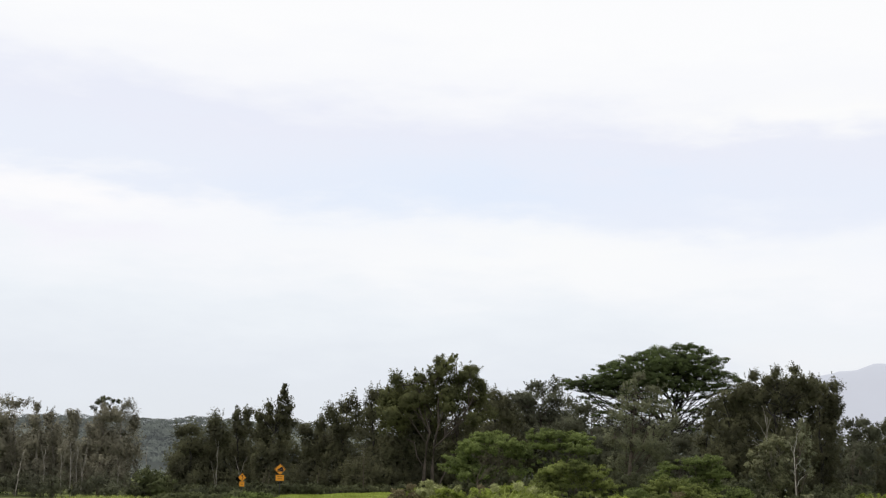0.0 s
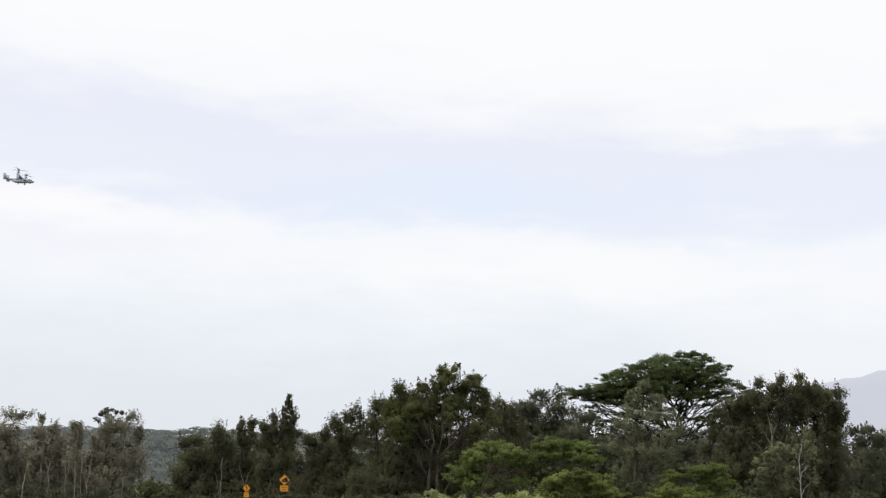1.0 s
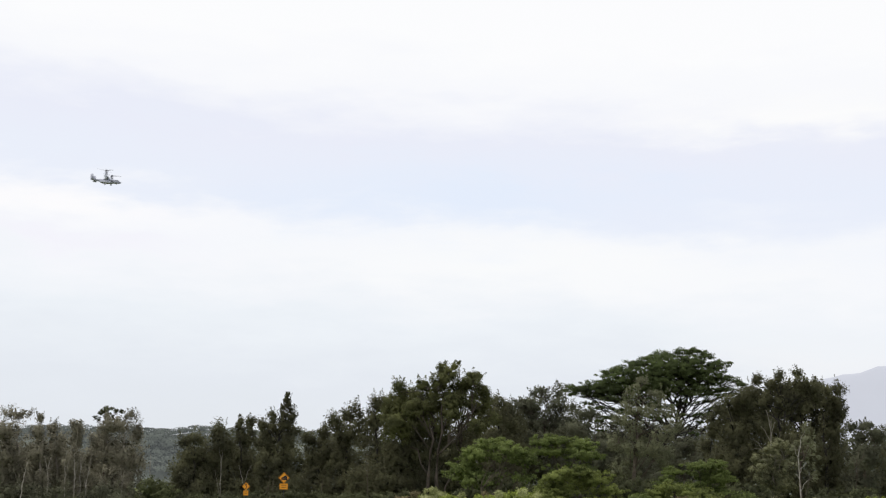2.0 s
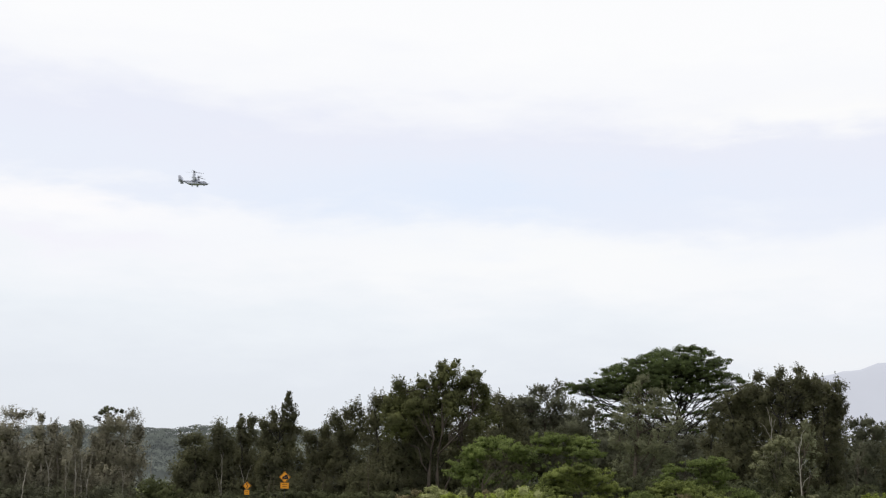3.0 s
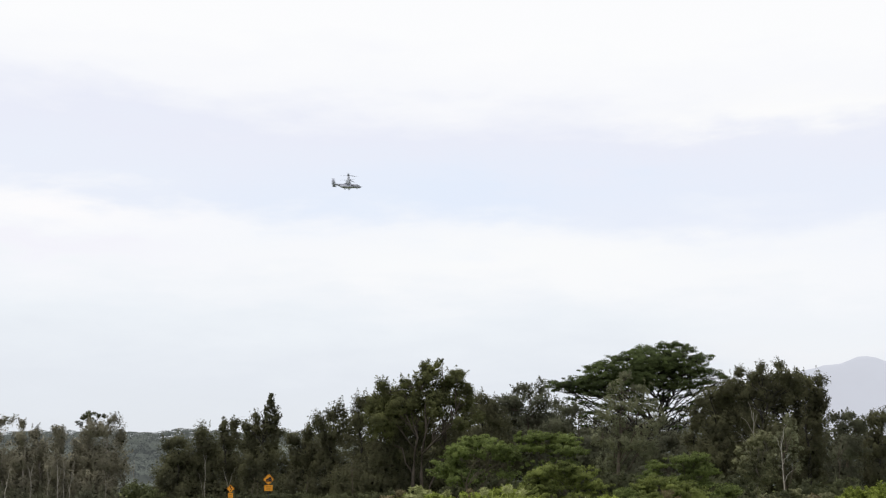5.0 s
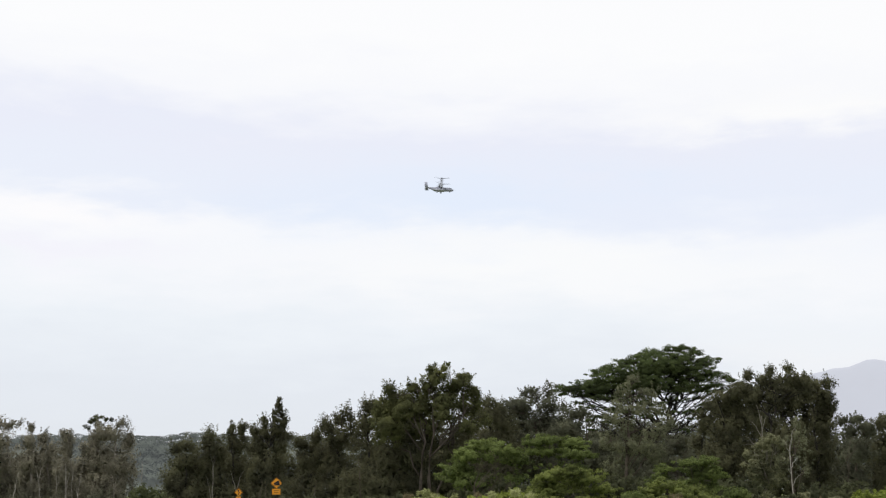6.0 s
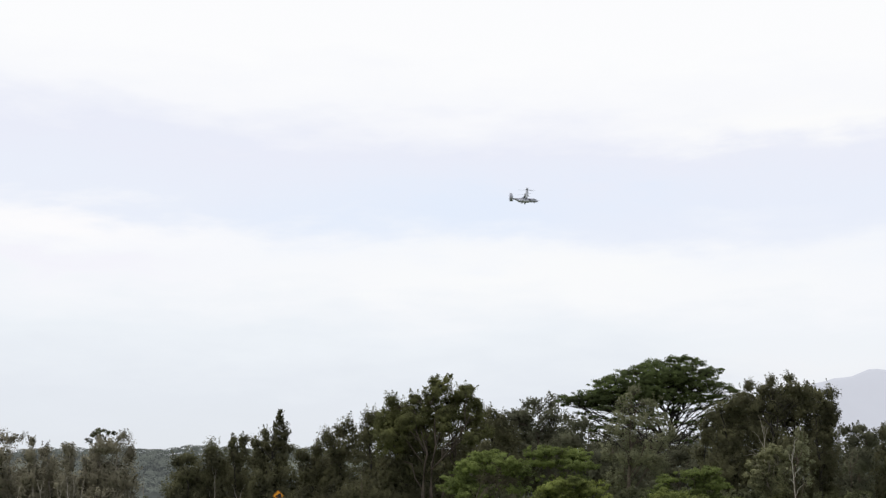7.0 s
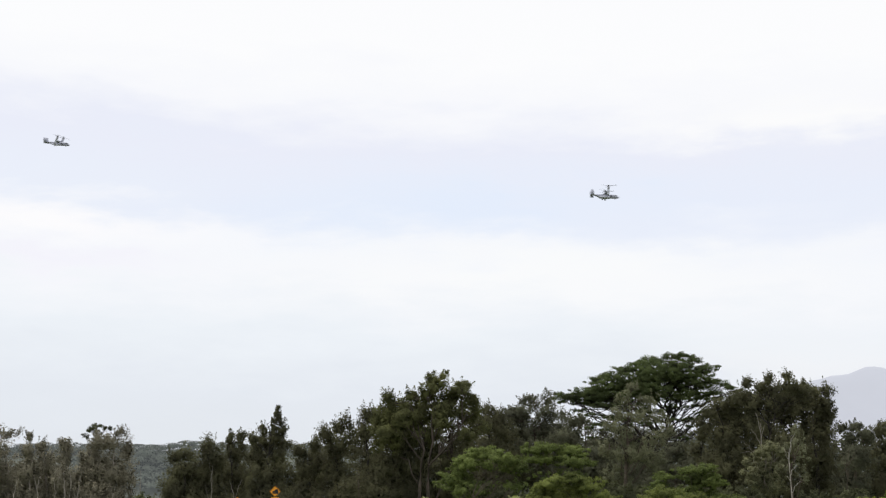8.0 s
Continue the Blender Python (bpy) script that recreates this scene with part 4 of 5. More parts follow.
tree("broadleaf_shrub", 0.9, 66.0, WEED, "bright green weeds with tangled stems on the near slope",
     [(-1.2, 1.5, 0.4, 0.2), (-0.4, 1.4, 0.4, 0.2), (0.4, 1.4, 0.4, 0.2), (1.2, 1.5, 0.4, 0.2), (-0.9, 1.1, 1.0, 0.3), (0.9, 1.1, 1.0, 0.3)])
tree("broadleaf_shrub", 14.9, 102.0, SHRUB, "rounded green shrub between taller weeds",
     [(-0.0, 1.5, 1.1, 0.6), (-1.2, 1.0, 1.1, 0.4), (0.9, 0.9, 1.2, 0.4)])
tree("broadleaf_shrub", 23.5, 98.0, UNDERGROWTH, "dark tangled weeds between rounded shrubs",
     [(0.4, 1.2, 0.9, 0.5), (-2.2, 0.9, 0.9, 0.3), (2.6, 0.9, 1.2, 0.3)])
tree("ironwood_tree", 28.1, 204.0, DUSK, "hazy thin tree seen through the albizia branches",
     [(-6.6, 13.6, 3.0, 1.0, 0.5), (-2.5, 12.2, 3.6, 1.3, 0.5), (2.1, 12.2, 4.0, 1.3, 0.45), (6.5, 11.9, 3.6, 1.2, 0.4), (10.7, 11.6, 2.8, 1.0, 0.6), (2.0, 10.4, 7.9, 1.6, 0.8), (-8.7, 14.9, 2.0, 1.2, 0.7), (12.6, 13.9, 2.0, 0.8, 0.4), (14.1, 11.8, 1.6, 1.2, 0.7)])
tree("broadleaf_shrub", -2.4, 72.5, DRY, "dry brownish bush beside pale weeds",
     [(0.2, 1.7, 0.4, 0.25, 0.7), (-0.4, 1.4, 0.5, 0.3, 0.7), (0.4, 1.2, 0.6, 0.4), (-0.6, 0.9, 0.6, 0.5)])
tree("broadleaf_shrub", 1.8, 70.0, DRY, "dry brownish bush among arching grass",
     [(0.0, 1.8, 0.3, 0.3, 0.7), (-0.3, 1.4, 0.5, 0.3), (0.4, 1.3, 0.4, 0.4), (0.0, 0.9, 0.7, 0.5)])
tree("broadleaf_shrub", -58.5, 160.0, SCRUB, "grey green scrub beneath the windbreak",
     [(-4.5, 1.6, 2.6, 1.6, 0.8), (-1.2, 1.9, 2.6, 1.9, 0.8), (1.9, 1.5, 2.2, 1.5, 0.8)])
tree("broadleaf_shrub", -51.6, 161.0, SCRUB, "grey green scrub beneath the windbreak",
     [(-2.8, 1.8, 2.2, 1.8, 0.8), (0.2, 1.4, 2.4, 1.5, 0.8), (2.6, 1.8, 2.0, 1.7, 0.7)])
tree("broadleaf_shrub", -43.6, 161.0, SCRUB, "grey green scrub beneath the windbreak",
     [(-2.6, 1.2, 1.8, 1.2, 0.6), (0.6, 1.8, 2.2, 1.8, 0.8), (3.4, 1.7, 1.9, 1.7, 0.8)])


# ---- bare trunks ----
def bare_tree(x, y, label, height, forks, r=0.13, mat=BARK_DEAD):
    rng = np.random.default_rng(int(abs(x) * 37 + height * 11))
    top = thing("bare_tree", x, y, ground_height(x, y) - 0.05, label, "tree", "bare trunks")
    bm = bmesh.new()
    line = bent(rng, (0, 0, 0), (rng.normal() * 0.35, 0, height), 0.05, 9)
    tube(bm, line, [r * 0.40 * (1 - 0.6 * i / 9) for i in range(10)], 7)
    part("trunk", bm, mat, top, smooth=True)
    for dx, z0, z1 in forks:
        bm = bmesh.new()
        st = min(line, key=lambda p: abs(p[2] - z0))
        w = bent(rng, st, (dx, rng.normal() * 0.3, z1), 0.06, 6)
        tube(bm, w, [r * (0.27 - 0.20 * i / 6) for i in range(7)], 6)
        part("branch", bm, mat, top, smooth=True)
    return top


bare_tree(-51.1, 160.0, "bleached forked dead trunk before the windbreak", 5.2, ((-0.9, 4.9, 6.5), (0.1, 4.7, 6.5), (0.4, 4.7, 5.2),), 0.18)
bare_tree(-54.0, 158.0, "pale bare trunk leaning in the windbreak", 5.7, ((0.5, 2.9, 4.6),), 0.16)
bare_tree(-47.5, 159.0, "slim pale bare trunk in the windbreak", 6.8, ((-0.4, 2.9, 6.1), (0.3, 3.6, 5.7),), 0.13)
bare_tree(-47.1, 160.0, "slim pale bare trunk in the windbreak", 6.5, ((0.2, 4.3, 6.8),), 0.10)
bare_tree(-48.3, 158.0, "slim pale bare trunk in the windbreak", 5.9, ((0.5, 3.1, 6.6),), 0.12)
bare_tree(-46.2, 159.0, "slim pale leaning trunk in the windbreak", 6.0, ((0.9, 4.0, 7.6), (-0.3, 2.4, 4.4)), 0.11)
bare_tree(-41.5, 159.0, "thin grey bare trunk in the windbreak", 5.2, ((0.4, 2.4, 5.6),), 0.10, BARK_PALE)
bare_tree(-37.9, 158.5, "thin grey bare trunk in the windbreak", 6.8, ((-0.4, 3.0, 6.0),), 0.10, BARK_PALE)
bare_tree(-39.8, 160.0, "slim grey bare trunk in the windbreak", 5.6, ((-0.4, 2.1, 5.3),), 0.08, BARK_GREY)
bare_tree(-27.7, 151.0, "thin pale bare trunk among dark trees", 6.7, ((-0.3, 4.4, 7.1),), 0.07)
bare_tree(-27.7, 149.0, "thin pale leaning trunk among dark trees", 4.0, ((-0.5, 2.1, 4.4),), 0.06)
bare_tree(-24.6, 152.0, "bleached forked dead trunk behind a road sign", 2.9, ((-1.3, 2.8, 4.9), (0.4, 2.6, 4.9),), 0.10)
bare_tree(-21.8, 149.0, "thin grey bare trunk among dark trees", 3.7, ((-0.2, 1.4, 3.1),), 0.08, BARK_GREY)
bare_tree(-21.3, 149.0, "thin grey bare trunk among dark trees", 3.2, ((0.3, 1.4, 2.9),), 0.07, BARK_GREY)
bare_tree(-15.9, 153.0, "grey bare trunk among dark trees", 2.8, ((0.3, 1.1, 3.5),), 0.10, BARK_GREY)
bare_tree(-10.2, 152.0, "grey bare trunk among dark trees", 5.7, ((0.3, 3.0, 6.4),), 0.10, BARK_GREY)
bare_tree(2.9, 113.0, "brown tangled bare branches inside a shrub", 2.4, ((1.9, 2.1, 4.4), (1.3, 2.1, 3.8), (2.5, 2.3, 4.1), (-0.6, 1.9, 3.1), (0.7, 2.4, 4.5), (-1.0, 1.2, 3.4), (1.6, 0.9, 2.6)), 0.14, BARK_GREY)
bare_tree(6.2, 121.0, "brown tangled bare branches beside a shrub", 3.8, ((0.8, 3.7, 5.4), (1.4, 3.7, 5.8), (0.3, 3.7, 5.0),), 0.08, BARK_GREY)
bare_tree(35.7, 131.0, "straight white trunk of a young tree", 6.5, ((0.6, 5.4, 8.4), (0.9, 3.7, 5.1), (-0.6, 2.8, 4.1), (0.9, 2.2, 3.5), (-0.4, 4.8, 6.8), (0.2, 5.4, 8.0)), 0.12, BARK_WHITE)
bare_tree(36.9, 148.0, "bleached dead trunk rising among ironwoods", 10.3, ((-1.2, 7.7, 9.8), (-0.2, 9.0, 11.6), (0.9, 8.7, 10.2),), 0.13)
bare_tree(35.1, 145.0, "bleached dead branch wood among ironwoods", 7.1, ((-0.8, 6.8, 7.9), (-1.1, 6.7, 6.9),), 0.09)
bare_tree(46.1, 146.0, "thin pale leaning trunk among dark trees", 5.7, ((0.7, 3.8, 5.1), (1.3, 5.1, 6.4), (1.9, 4.4, 7.4), (1.2, 5.0, 7.8), (-0.3, 4.6, 6.6)), 0.09, BARK_GREY)


# ---- far forest and mountain ----
def far_ridge(name, label, dist, x0, x1, crest, depth, mat, rough, step, seed):
    """A hill: its crest runs at height crest(x), falling to the ground on both sides."""
    nx, ny = int((x1 - x0) / step), 26
    co, faces = [], []
    for j in range(ny + 1):
        v = j / ny * 2 - 1
        for i in range(nx + 1):
            x = x0 + (x1 - x0) * i / nx
            c = crest(x)
            z = c * (1 - abs(v) ** 1.5)
            z += rough * (noise.noise((x / step / 3.0, v * 9, seed)) + 0.6 * noise.noise((x / step / 1.3, v * 21, seed + 5))) * (1 - abs(v) ** 6)
            co.append((x, dist + v * depth, z - 1.5))
    w = nx + 1
    for j in range(ny):
        for i in range(nx):
            faces.append((j * w + i, j * w + i + 1, (j + 1) * w + i + 1, (j + 1) * w + i))
    ob = mesh_part(name, co, faces, mat)
    for f in ob.data.polygons:
        f.use_smooth = True
    return tagged(ob, label, "hill", kind="structure")


def along(*pts):
    """A smooth crest line through a few (x, height) marks."""
    xs, hs = [p[0] for p in pts], [p[1] for p in pts]
    return lambda x: float(np.interp(x, xs, hs))


far_ridge("backdrop_hill", "distant wooded ridge, dull green with haze as faint glow", 900.0, -420, 520, along((-366, 35.8), (-325, 33.6), (-284, 36.2), (-223, 35.3), (-199, 34.2), (-185, 36.3), (-174, 35.5), (-142, 33.7), (-106, 33.5), (-41, 32.2), (40, 30.6), (181, 31.2), (362, 28.1)), 120, HAZE_GLOW_WOODS, 2.6, 4.0, 1.0)
far_ridge("backdrop_slope", "wooded slope behind the trees, dull green with haze as faint glow", 480.0, -230, 270, along((-194, 13.7), (-151, 14.6), (-117, 16.9), (-101, 12.1), (-75, 9.0), (-52, 9.1), (21, 7.4), (97, 20.1), (129, 16.4), (193, 16.7)), 60, HAZE_GLOW_WOODS, 3.0, 2.5, 4.0)
far_ridge("backdrop_mountain", "distant mountain, its haze a pale lavender glow", 4300.0, 700, 2600, along((769, 169), (1004, 276), (1161, 334), (1260, 364), (1318, 380), (1387, 388), (1436, 407), (1495, 412), (1552, 398), (1667, 375), (1930, 280), (2307, 186)), 380, HAZE_GLOW_HILL, 7, 30, 9.0)


def far_canopy(name, label, dist, x0, x1, crest, depth, n, size, seed, low=-0.75):
    """Tree crowns over a far ridge, as loose clumps of foliage."""
    rng = np.random.default_rng(seed)
    mids, out = [], []
    for _ in range(n):
        x, v = rng.uniform(x0, x1), rng.uniform(low, 0.05)
        c = np.array((x, dist + v * depth, crest(x) * (1 - abs(v) ** 1.5) - 1.5 + rng.uniform(0.0, 0.9) * size))
        d = rng.normal(size=(110, 3))
        d /= np.linalg.norm(d, axis=1)[:, None]
        d[:, 2] = np.abs(d[:, 2]) * 0.42
        mids.append(c + d * size * rng.uniform(0.6, 1.3))
        out.append(d + np.array((0, 0, 0.5)))
    co, fa, no = leaf_quads(rng, np.concatenate(mids), size * 0.2, 0.7, 0, np.concatenate(out), 0.2)
    ob = mesh_part(name, co, fa, HAZE_GLOW_WOODS, normals=no)
    tagged(ob, label, "forest", kind="stuff")


far_canopy("far_forest", "far tree crowns along a ridge, haze as faint glow", 900.0, -345, -75, along((-366, 35.8), (-325, 33.6), (-284, 36.2), (-223, 35.3), (-199, 34.2), (-185, 36.3), (-174, 35.5), (-142, 33.7), (-106, 33.5), (-41, 32.2), (40, 30.6), (181, 31.2), (362, 28.1)), 120, 420, 5.0, 3, -0.3)
far_canopy("far_forest", "far tree crowns on a slope, haze as faint glow", 480.0, -135, -45, along((-194, 13.7), (-151, 14.6), (-117, 16.9), (-101, 12.1), (-75, 9.0), (-52, 9.1), (21, 7.4), (97, 20.1), (129, 16.4), (193, 16.7)), 60, 360, 4.4, 4)
far_canopy("far_forest", "far tree crowns on a slope, haze as faint glow", 480.0, 85, 140, along((-194, 13.7), (-151, 14.6), (-117, 16.9), (-101, 12.1), (-75, 9.0), (-52, 9.1), (21, 7.4), (97, 20.1), (129, 16.4), (193, 16.7)), 60, 140, 4.4, 6)


# ---- road signs ----
def road_sign(x, y, top_z, side, plate_w, plate_h, label, symbol, turn):
    g = ground_height(x, y)
    top = thing("road_sign", x, y, g, label, "road sign", "road signs", turn)
    h = top_z - g
    r = side / math.sqrt(2)
    bm = bmesh.new()
    box(bm, -0.03, 0.03, 0.012, 0.072, 0, h - r * 0.3, 0.006)
    part("post", bm, STEEL, top, "dark weathered square steel post")

    def plate(bm_, pts, y0, y1, bevel):
        a = [bm_.verts.new((p[0], y0, p[1])) for p in pts]
        b = [bm_.verts.new((p[0], y1, p[1])) for p in pts]
        bm_.faces.new(a)
        bm_.faces.new(b[::-1])
        for i in range(len(pts)):
            j = (i + 1) % len(pts)
            bm_.faces.new((a[j], a[i], b[i], b[j]))
        bmesh.ops.recalc_face_normals(bm_, faces=bm_.faces[:])

    def diamond(k, cz):
        out = []
        for i in range(4):
            t = math.pi / 2 * i
            cx, cy = r * k * math.sin(t), r * k * math.cos(t)
            for s in (-1, 1):
                q = t + math.pi / 2 * s
                out.append((cx * 0.94 + 0.06 * r * k * math.sin(q), cz + cy * 0.94 + 0.06 * r * k * math.cos(q)))
        return out
    cz = h - r
    bm = bmesh.new()
    plate(bm, diamond(1.0, cz), 0.0, 0.006, 0)
    panel = part("warning_panel", bm, SIGN_FACE, top, "amber diamond warning panel")
    bm = bmesh.new()
    o, i_ = diamond(0.95, cz), diamond(0.875, cz)
    vo, vi = [bm.verts.new((p[0], -0.003, p[1])) for p in o], [bm.verts.new((p[0], -0.003, p[1])) for p in i_]
    for k in range(8):
        bm.faces.new((vo[k], vo[(k + 1) % 8], vi[(k + 1) % 8], vi[k]))
    part("border", bm, SIGN_INK, panel, "thin black border line")
    bm = bmesh.new()
    for poly in symbol:
        plate(bm, [(p[0] * side * 1.35, cz + p[1] * side * 1.35) for p in poly], -0.007, -0.003, 0)
    part("symbol", bm, SIGN_INK, panel, "black pictogram")
    z1 = cz - r + 0.02
    bm = bmesh.new()
    box(bm, -plate_w / 2, plate_w / 2, 0.0, 0.006, z1 - plate_h, z1, 0.002)
    pl = part("plate", bm, SIGN_FACE, top, "amber rectangular plate with blurred lettering")
    for k, (fw, fz) in enumerate(((0.62, 0.30), (0.50, 0.66))):
        bm = bmesh.new()
        box(bm, -plate_w * fw / 2, plate_w * fw / 2, -0.004, -0.001, z1 - plate_h * (fz + 0.07), z1 - plate_h * (fz - 0.07))
        part("lettering_bar", bm, SIGN_LETTER, pl)
    return top


SIGN_LETTER = material("faded_sign_ink", (0.30, 0.14, 0.02), 0.6, scale=4, vary=0.2)
TRUCK = [[(-0.30, -0.20), (0.30, -0.20), (0.30, 0.06)],
         [(-0.25, -0.15), (0.27, 0.05), (0.24, 0.20), (0.06, 0.20), (-0.02, 0.10), (-0.21, 0.03)]]
WINDING = [[(-0.05, -0.32), (0.05, -0.32), (0.05, -0.16), (-0.05, -0.16)], [(-0.05, -0.22), (0.05, -0.16), (0.17, -0.02), (0.07, -0.02)],
           [(0.07, -0.02), (0.17, -0.02), (0.03, 0.12), (-0.07, 0.10)], [(-0.07, 0.10), (0.03, 0.10), (0.03, 0.20), (-0.07, 0.20)],
           [(-0.15, 0.18), (0.11, 0.18), (-0.02, 0.34)]]
road_sign(-15.78, 118.0, 2.55, 0.76, 0.77, 0.53, "amber diamond hill warning sign with plate on a post", TRUCK, 3)
road_sign(-20.92, 128.0, 1.59, 0.61, 0.50, 0.48, "amber diamond winding road sign with plate on a post", WINDING, -4)


# ---- field grass ----
def field_grass():
    rng = np.random.default_rng(5)
    n = 66000
    x, y = rng.uniform(-24, 4, n), rng.uniform(112, 156, n)
    keep = (rng.uniform(size=n) < np.exp(-((x + 9.5) / 13.5) ** 6)) & (x > -21.0)
    x, y = x[keep], y[keep]
    z = np.array([ground_height(a, b) for a, b in zip(x, y)])
    hgt = rng.uniform(0.10, 0.30, len(x)) * (0.7 + 0.6 * np.array([noise.noise((a * 0.3, b * 0.3, 3)) for a, b in zip(x, y)]))
    w = rng.uniform(0.03, 0.06, len(x))
    t = rng.uniform(0, math.pi, len(x))
    lean = rng.normal(size=(len(x), 2)) * 0.08
    base = np.stack([x, y, z - 0.02], 1)
    side = np.stack([np.cos(t) * w, np.sin(t) * w, np.zeros_like(w)], 1)
    tip = base + np.stack([lean[:, 0], lean[:, 1], hgt], 1)
    co = np.stack([base - side, base + side, tip + side * 0.3, tip - side * 0.3], 1).reshape(-1, 3)
    ob = mesh_part("field_grass", co, np.arange(len(co)).reshape(-1, 4), GRASS_FIELD)
    tagged(ob, "bright green short grass on a low rise", "grass", kind="stuff")


field_grass()


# ---- tall grass and weeds ----
def tall_grass(x, y, label, blades, length, spread, mat, lean=(0.5, 0.0), width=0.03, name="tall_grass"):
    """Arching blades that rise from one foot and bend over downwind."""
    rng = np.random.default_rng(int(abs(x) * 211 + y * 13))
    base = np.stack([rng.normal(size=blades) * spread, rng.normal(size=blades) * spread, np.zeros(blades)], 1)
    t = rng.uniform(0, 2 * math.pi, blades)
    out = np.stack([np.cos(t), np.sin(t), np.zeros(blades)], 1) * rng.uniform(0.1, 0.55, blades)[:, None] + np.array((lean[0], lean[1], 0)) * rng.uniform(0.3, 1.2, blades)[:, None]
    ln = length * rng.uniform(0.6, 0.95, blades)
    w = width * rng.uniform(0.6, 1.3, blades)
    side = np.cross(out, (0, 0, 1.0))
    side /= np.linalg.norm(side, axis=1)[:, None] + 1e-9
    # each blade rises, then curls over
    rows, p, last = [], base.copy(), 0.0
    flat = np.linalg.norm(out, axis=1)
    to = out / (flat[:, None] + 1e-9)
    tip = np.clip(1.1 + 1.7 * flat + 0.3 * rng.normal(size=blades), 1.3, 2.9)
    for s in (0.0, 0.3, 0.55, 0.78, 1.0):
        bend = tip * ((s + last) / 2) ** 1.4
        step = (ln * (s - last))[:, None]
        p = p + step * (to * np.sin(bend)[:, None] + np.array((0, 0, 1.0)) * np.cos(bend)[:, None])
        last = s
        k = (1 - s * 0.85)
        rows.append((p - side * (w * k)[:, None], p + side * (w * k)[:, None]))
    co = np.stack([q for r in rows for q in r], 1).reshape(-1, 3)
    f = []
    for b in range(blades):
        o = b * 10
        f += [(o + 2 * k, o + 2 * k + 1, o + 2 * k + 3, o + 2 * k + 2) for k in range(4)]
    ob = mesh_part(name, co, f, mat)
    ob.matrix_basis = pose(x, y, ground_height(x, y) - 0.05)
    tagged(ob, label, "grass", kind="stuff")
    SWAYING.append((ob, float(rng.uniform(0, 6.28)), 1.6 + float(rng.uniform(0, 1.2))))
    return ob


SWAYING = []
tall_grass(-1.1, 72.0, "pale feathery weeds beside the field", 150, 2.60, 0.35, GRASS_PALE, (0.25, 0), 0.025, "tall_weeds")
tall_grass(2.7, 64.0, "tall arching green grass bent by the wind", 70, 2.98, 0.26, GRASS_TALL, (1.05, 0), 0.050, "tall_grass")
tall_grass(3.1, 64.0, "tall arching green grass bent by the wind", 70, 3.24, 0.26, GRASS_TALL, (1.2, 0), 0.050, "tall_grass")
tall_grass(3.6, 64.0, "tall arching green grass bent by the wind", 70, 3.11, 0.26, GRASS_TALL, (1.35, 0), 0.050, "tall_grass")
tall_grass(2.3, 64.0, "tall arching green grass bent by the wind", 70, 2.47, 0.26, GRASS_TALL, (1.35, 0), 0.050, "tall_grass")
tall_grass(4.1, 64.0, "tall arching green grass bent by the wind", 70, 2.65, 0.26, GRASS_TALL, (1.05, 0), 0.050, "tall_grass")
tall_grass(4.5, 64.0, "tall arching green grass bent by the wind", 70, 2.24, 0.26, GRASS_TALL, (1.05, 0), 0.050, "tall_grass")
tall_grass(1.7, 64.0, "tall arching green grass bent by the wind", 70, 2.22, 0.26, GRASS_TALL, (1.35, 0), 0.050, "tall_grass")
tall_grass(3.3, 64.0, "tall arching green grass bent by the wind", 70, 3.07, 0.26, GRASS_TALL, (1.35, 0), 0.050, "tall_grass")
tall_grass(3.9, 64.0, "tall arching green grass bent by the wind", 70, 2.90, 0.26, GRASS_TALL, (1.35, 0), 0.050, "tall_grass")
tall_grass(6.4, 58.0, "tall arching green grass bent by the wind", 90, 1.67, 0.30, GRASS_TALL, (0.9, 0), 0.016, "tall_grass")
tall_grass(6.8, 58.0, "tall arching green grass bent by the wind", 90, 1.71, 0.30, GRASS_TALL, (0.9, 0), 0.016, "tall_grass")
tall_grass(7.0, 58.0, "tall arching green grass bent by the wind", 90, 1.79, 0.30, GRASS_TALL, (0.9, 0), 0.016, "tall_grass")
tall_grass(5.9, 58.0, "tall arching green grass bent by the wind", 90, 1.55, 0.30, GRASS_TALL, (0.9, 0), 0.016, "tall_grass")
tall_grass(4.9, 58.0, "tall arching green grass bent by the wind", 90, 1.70, 0.30, GRASS_TALL, (0.9, 0), 0.016, "tall_grass")
tall_grass(7.7, 58.0, "tall arching green grass bent by the wind", 90, 1.57, 0.30, GRASS_TALL, (0.9, 0), 0.016, "tall_grass")
tall_grass(-3.1, 60.7, "pale rank weeds on the near slope", 80, 1.64, 0.50, GRASS_PALE, (0.13, 0), 0.018, "tall_weeds")
tall_grass(-3.1, 81.9, "rank green grass on the near slope", 80, 1.34, 0.50, GRASS_TALL, (0.21, 0), 0.018, "tall_grass")
tall_grass(-1.6, 65.2, "pale rank weeds on the near slope", 80, 1.77, 0.50, GRASS_PALE, (0.21, 0), 0.018, "tall_weeds")
tall_grass(-0.7, 79.6, "rank green grass on the near slope", 80, 1.36, 0.50, GRASS_TALL, (0.2, 0), 0.018, "tall_grass")
tall_grass(-0.2, 74.3, "rank green grass on the near slope", 80, 1.44, 0.50, GRASS_TALL, (0.54, 0), 0.018, "tall_grass")
tall_grass(0.5, 73.8, "rank green grass on the near slope", 80, 1.48, 0.50, GRASS_TALL, (0.19, 0), 0.018, "tall_grass")
tall_grass(1.4, 60.3, "rank green grass on the near slope", 80, 1.39, 0.50, GRASS_TALL, (0.37, 0), 0.018, "tall_grass")
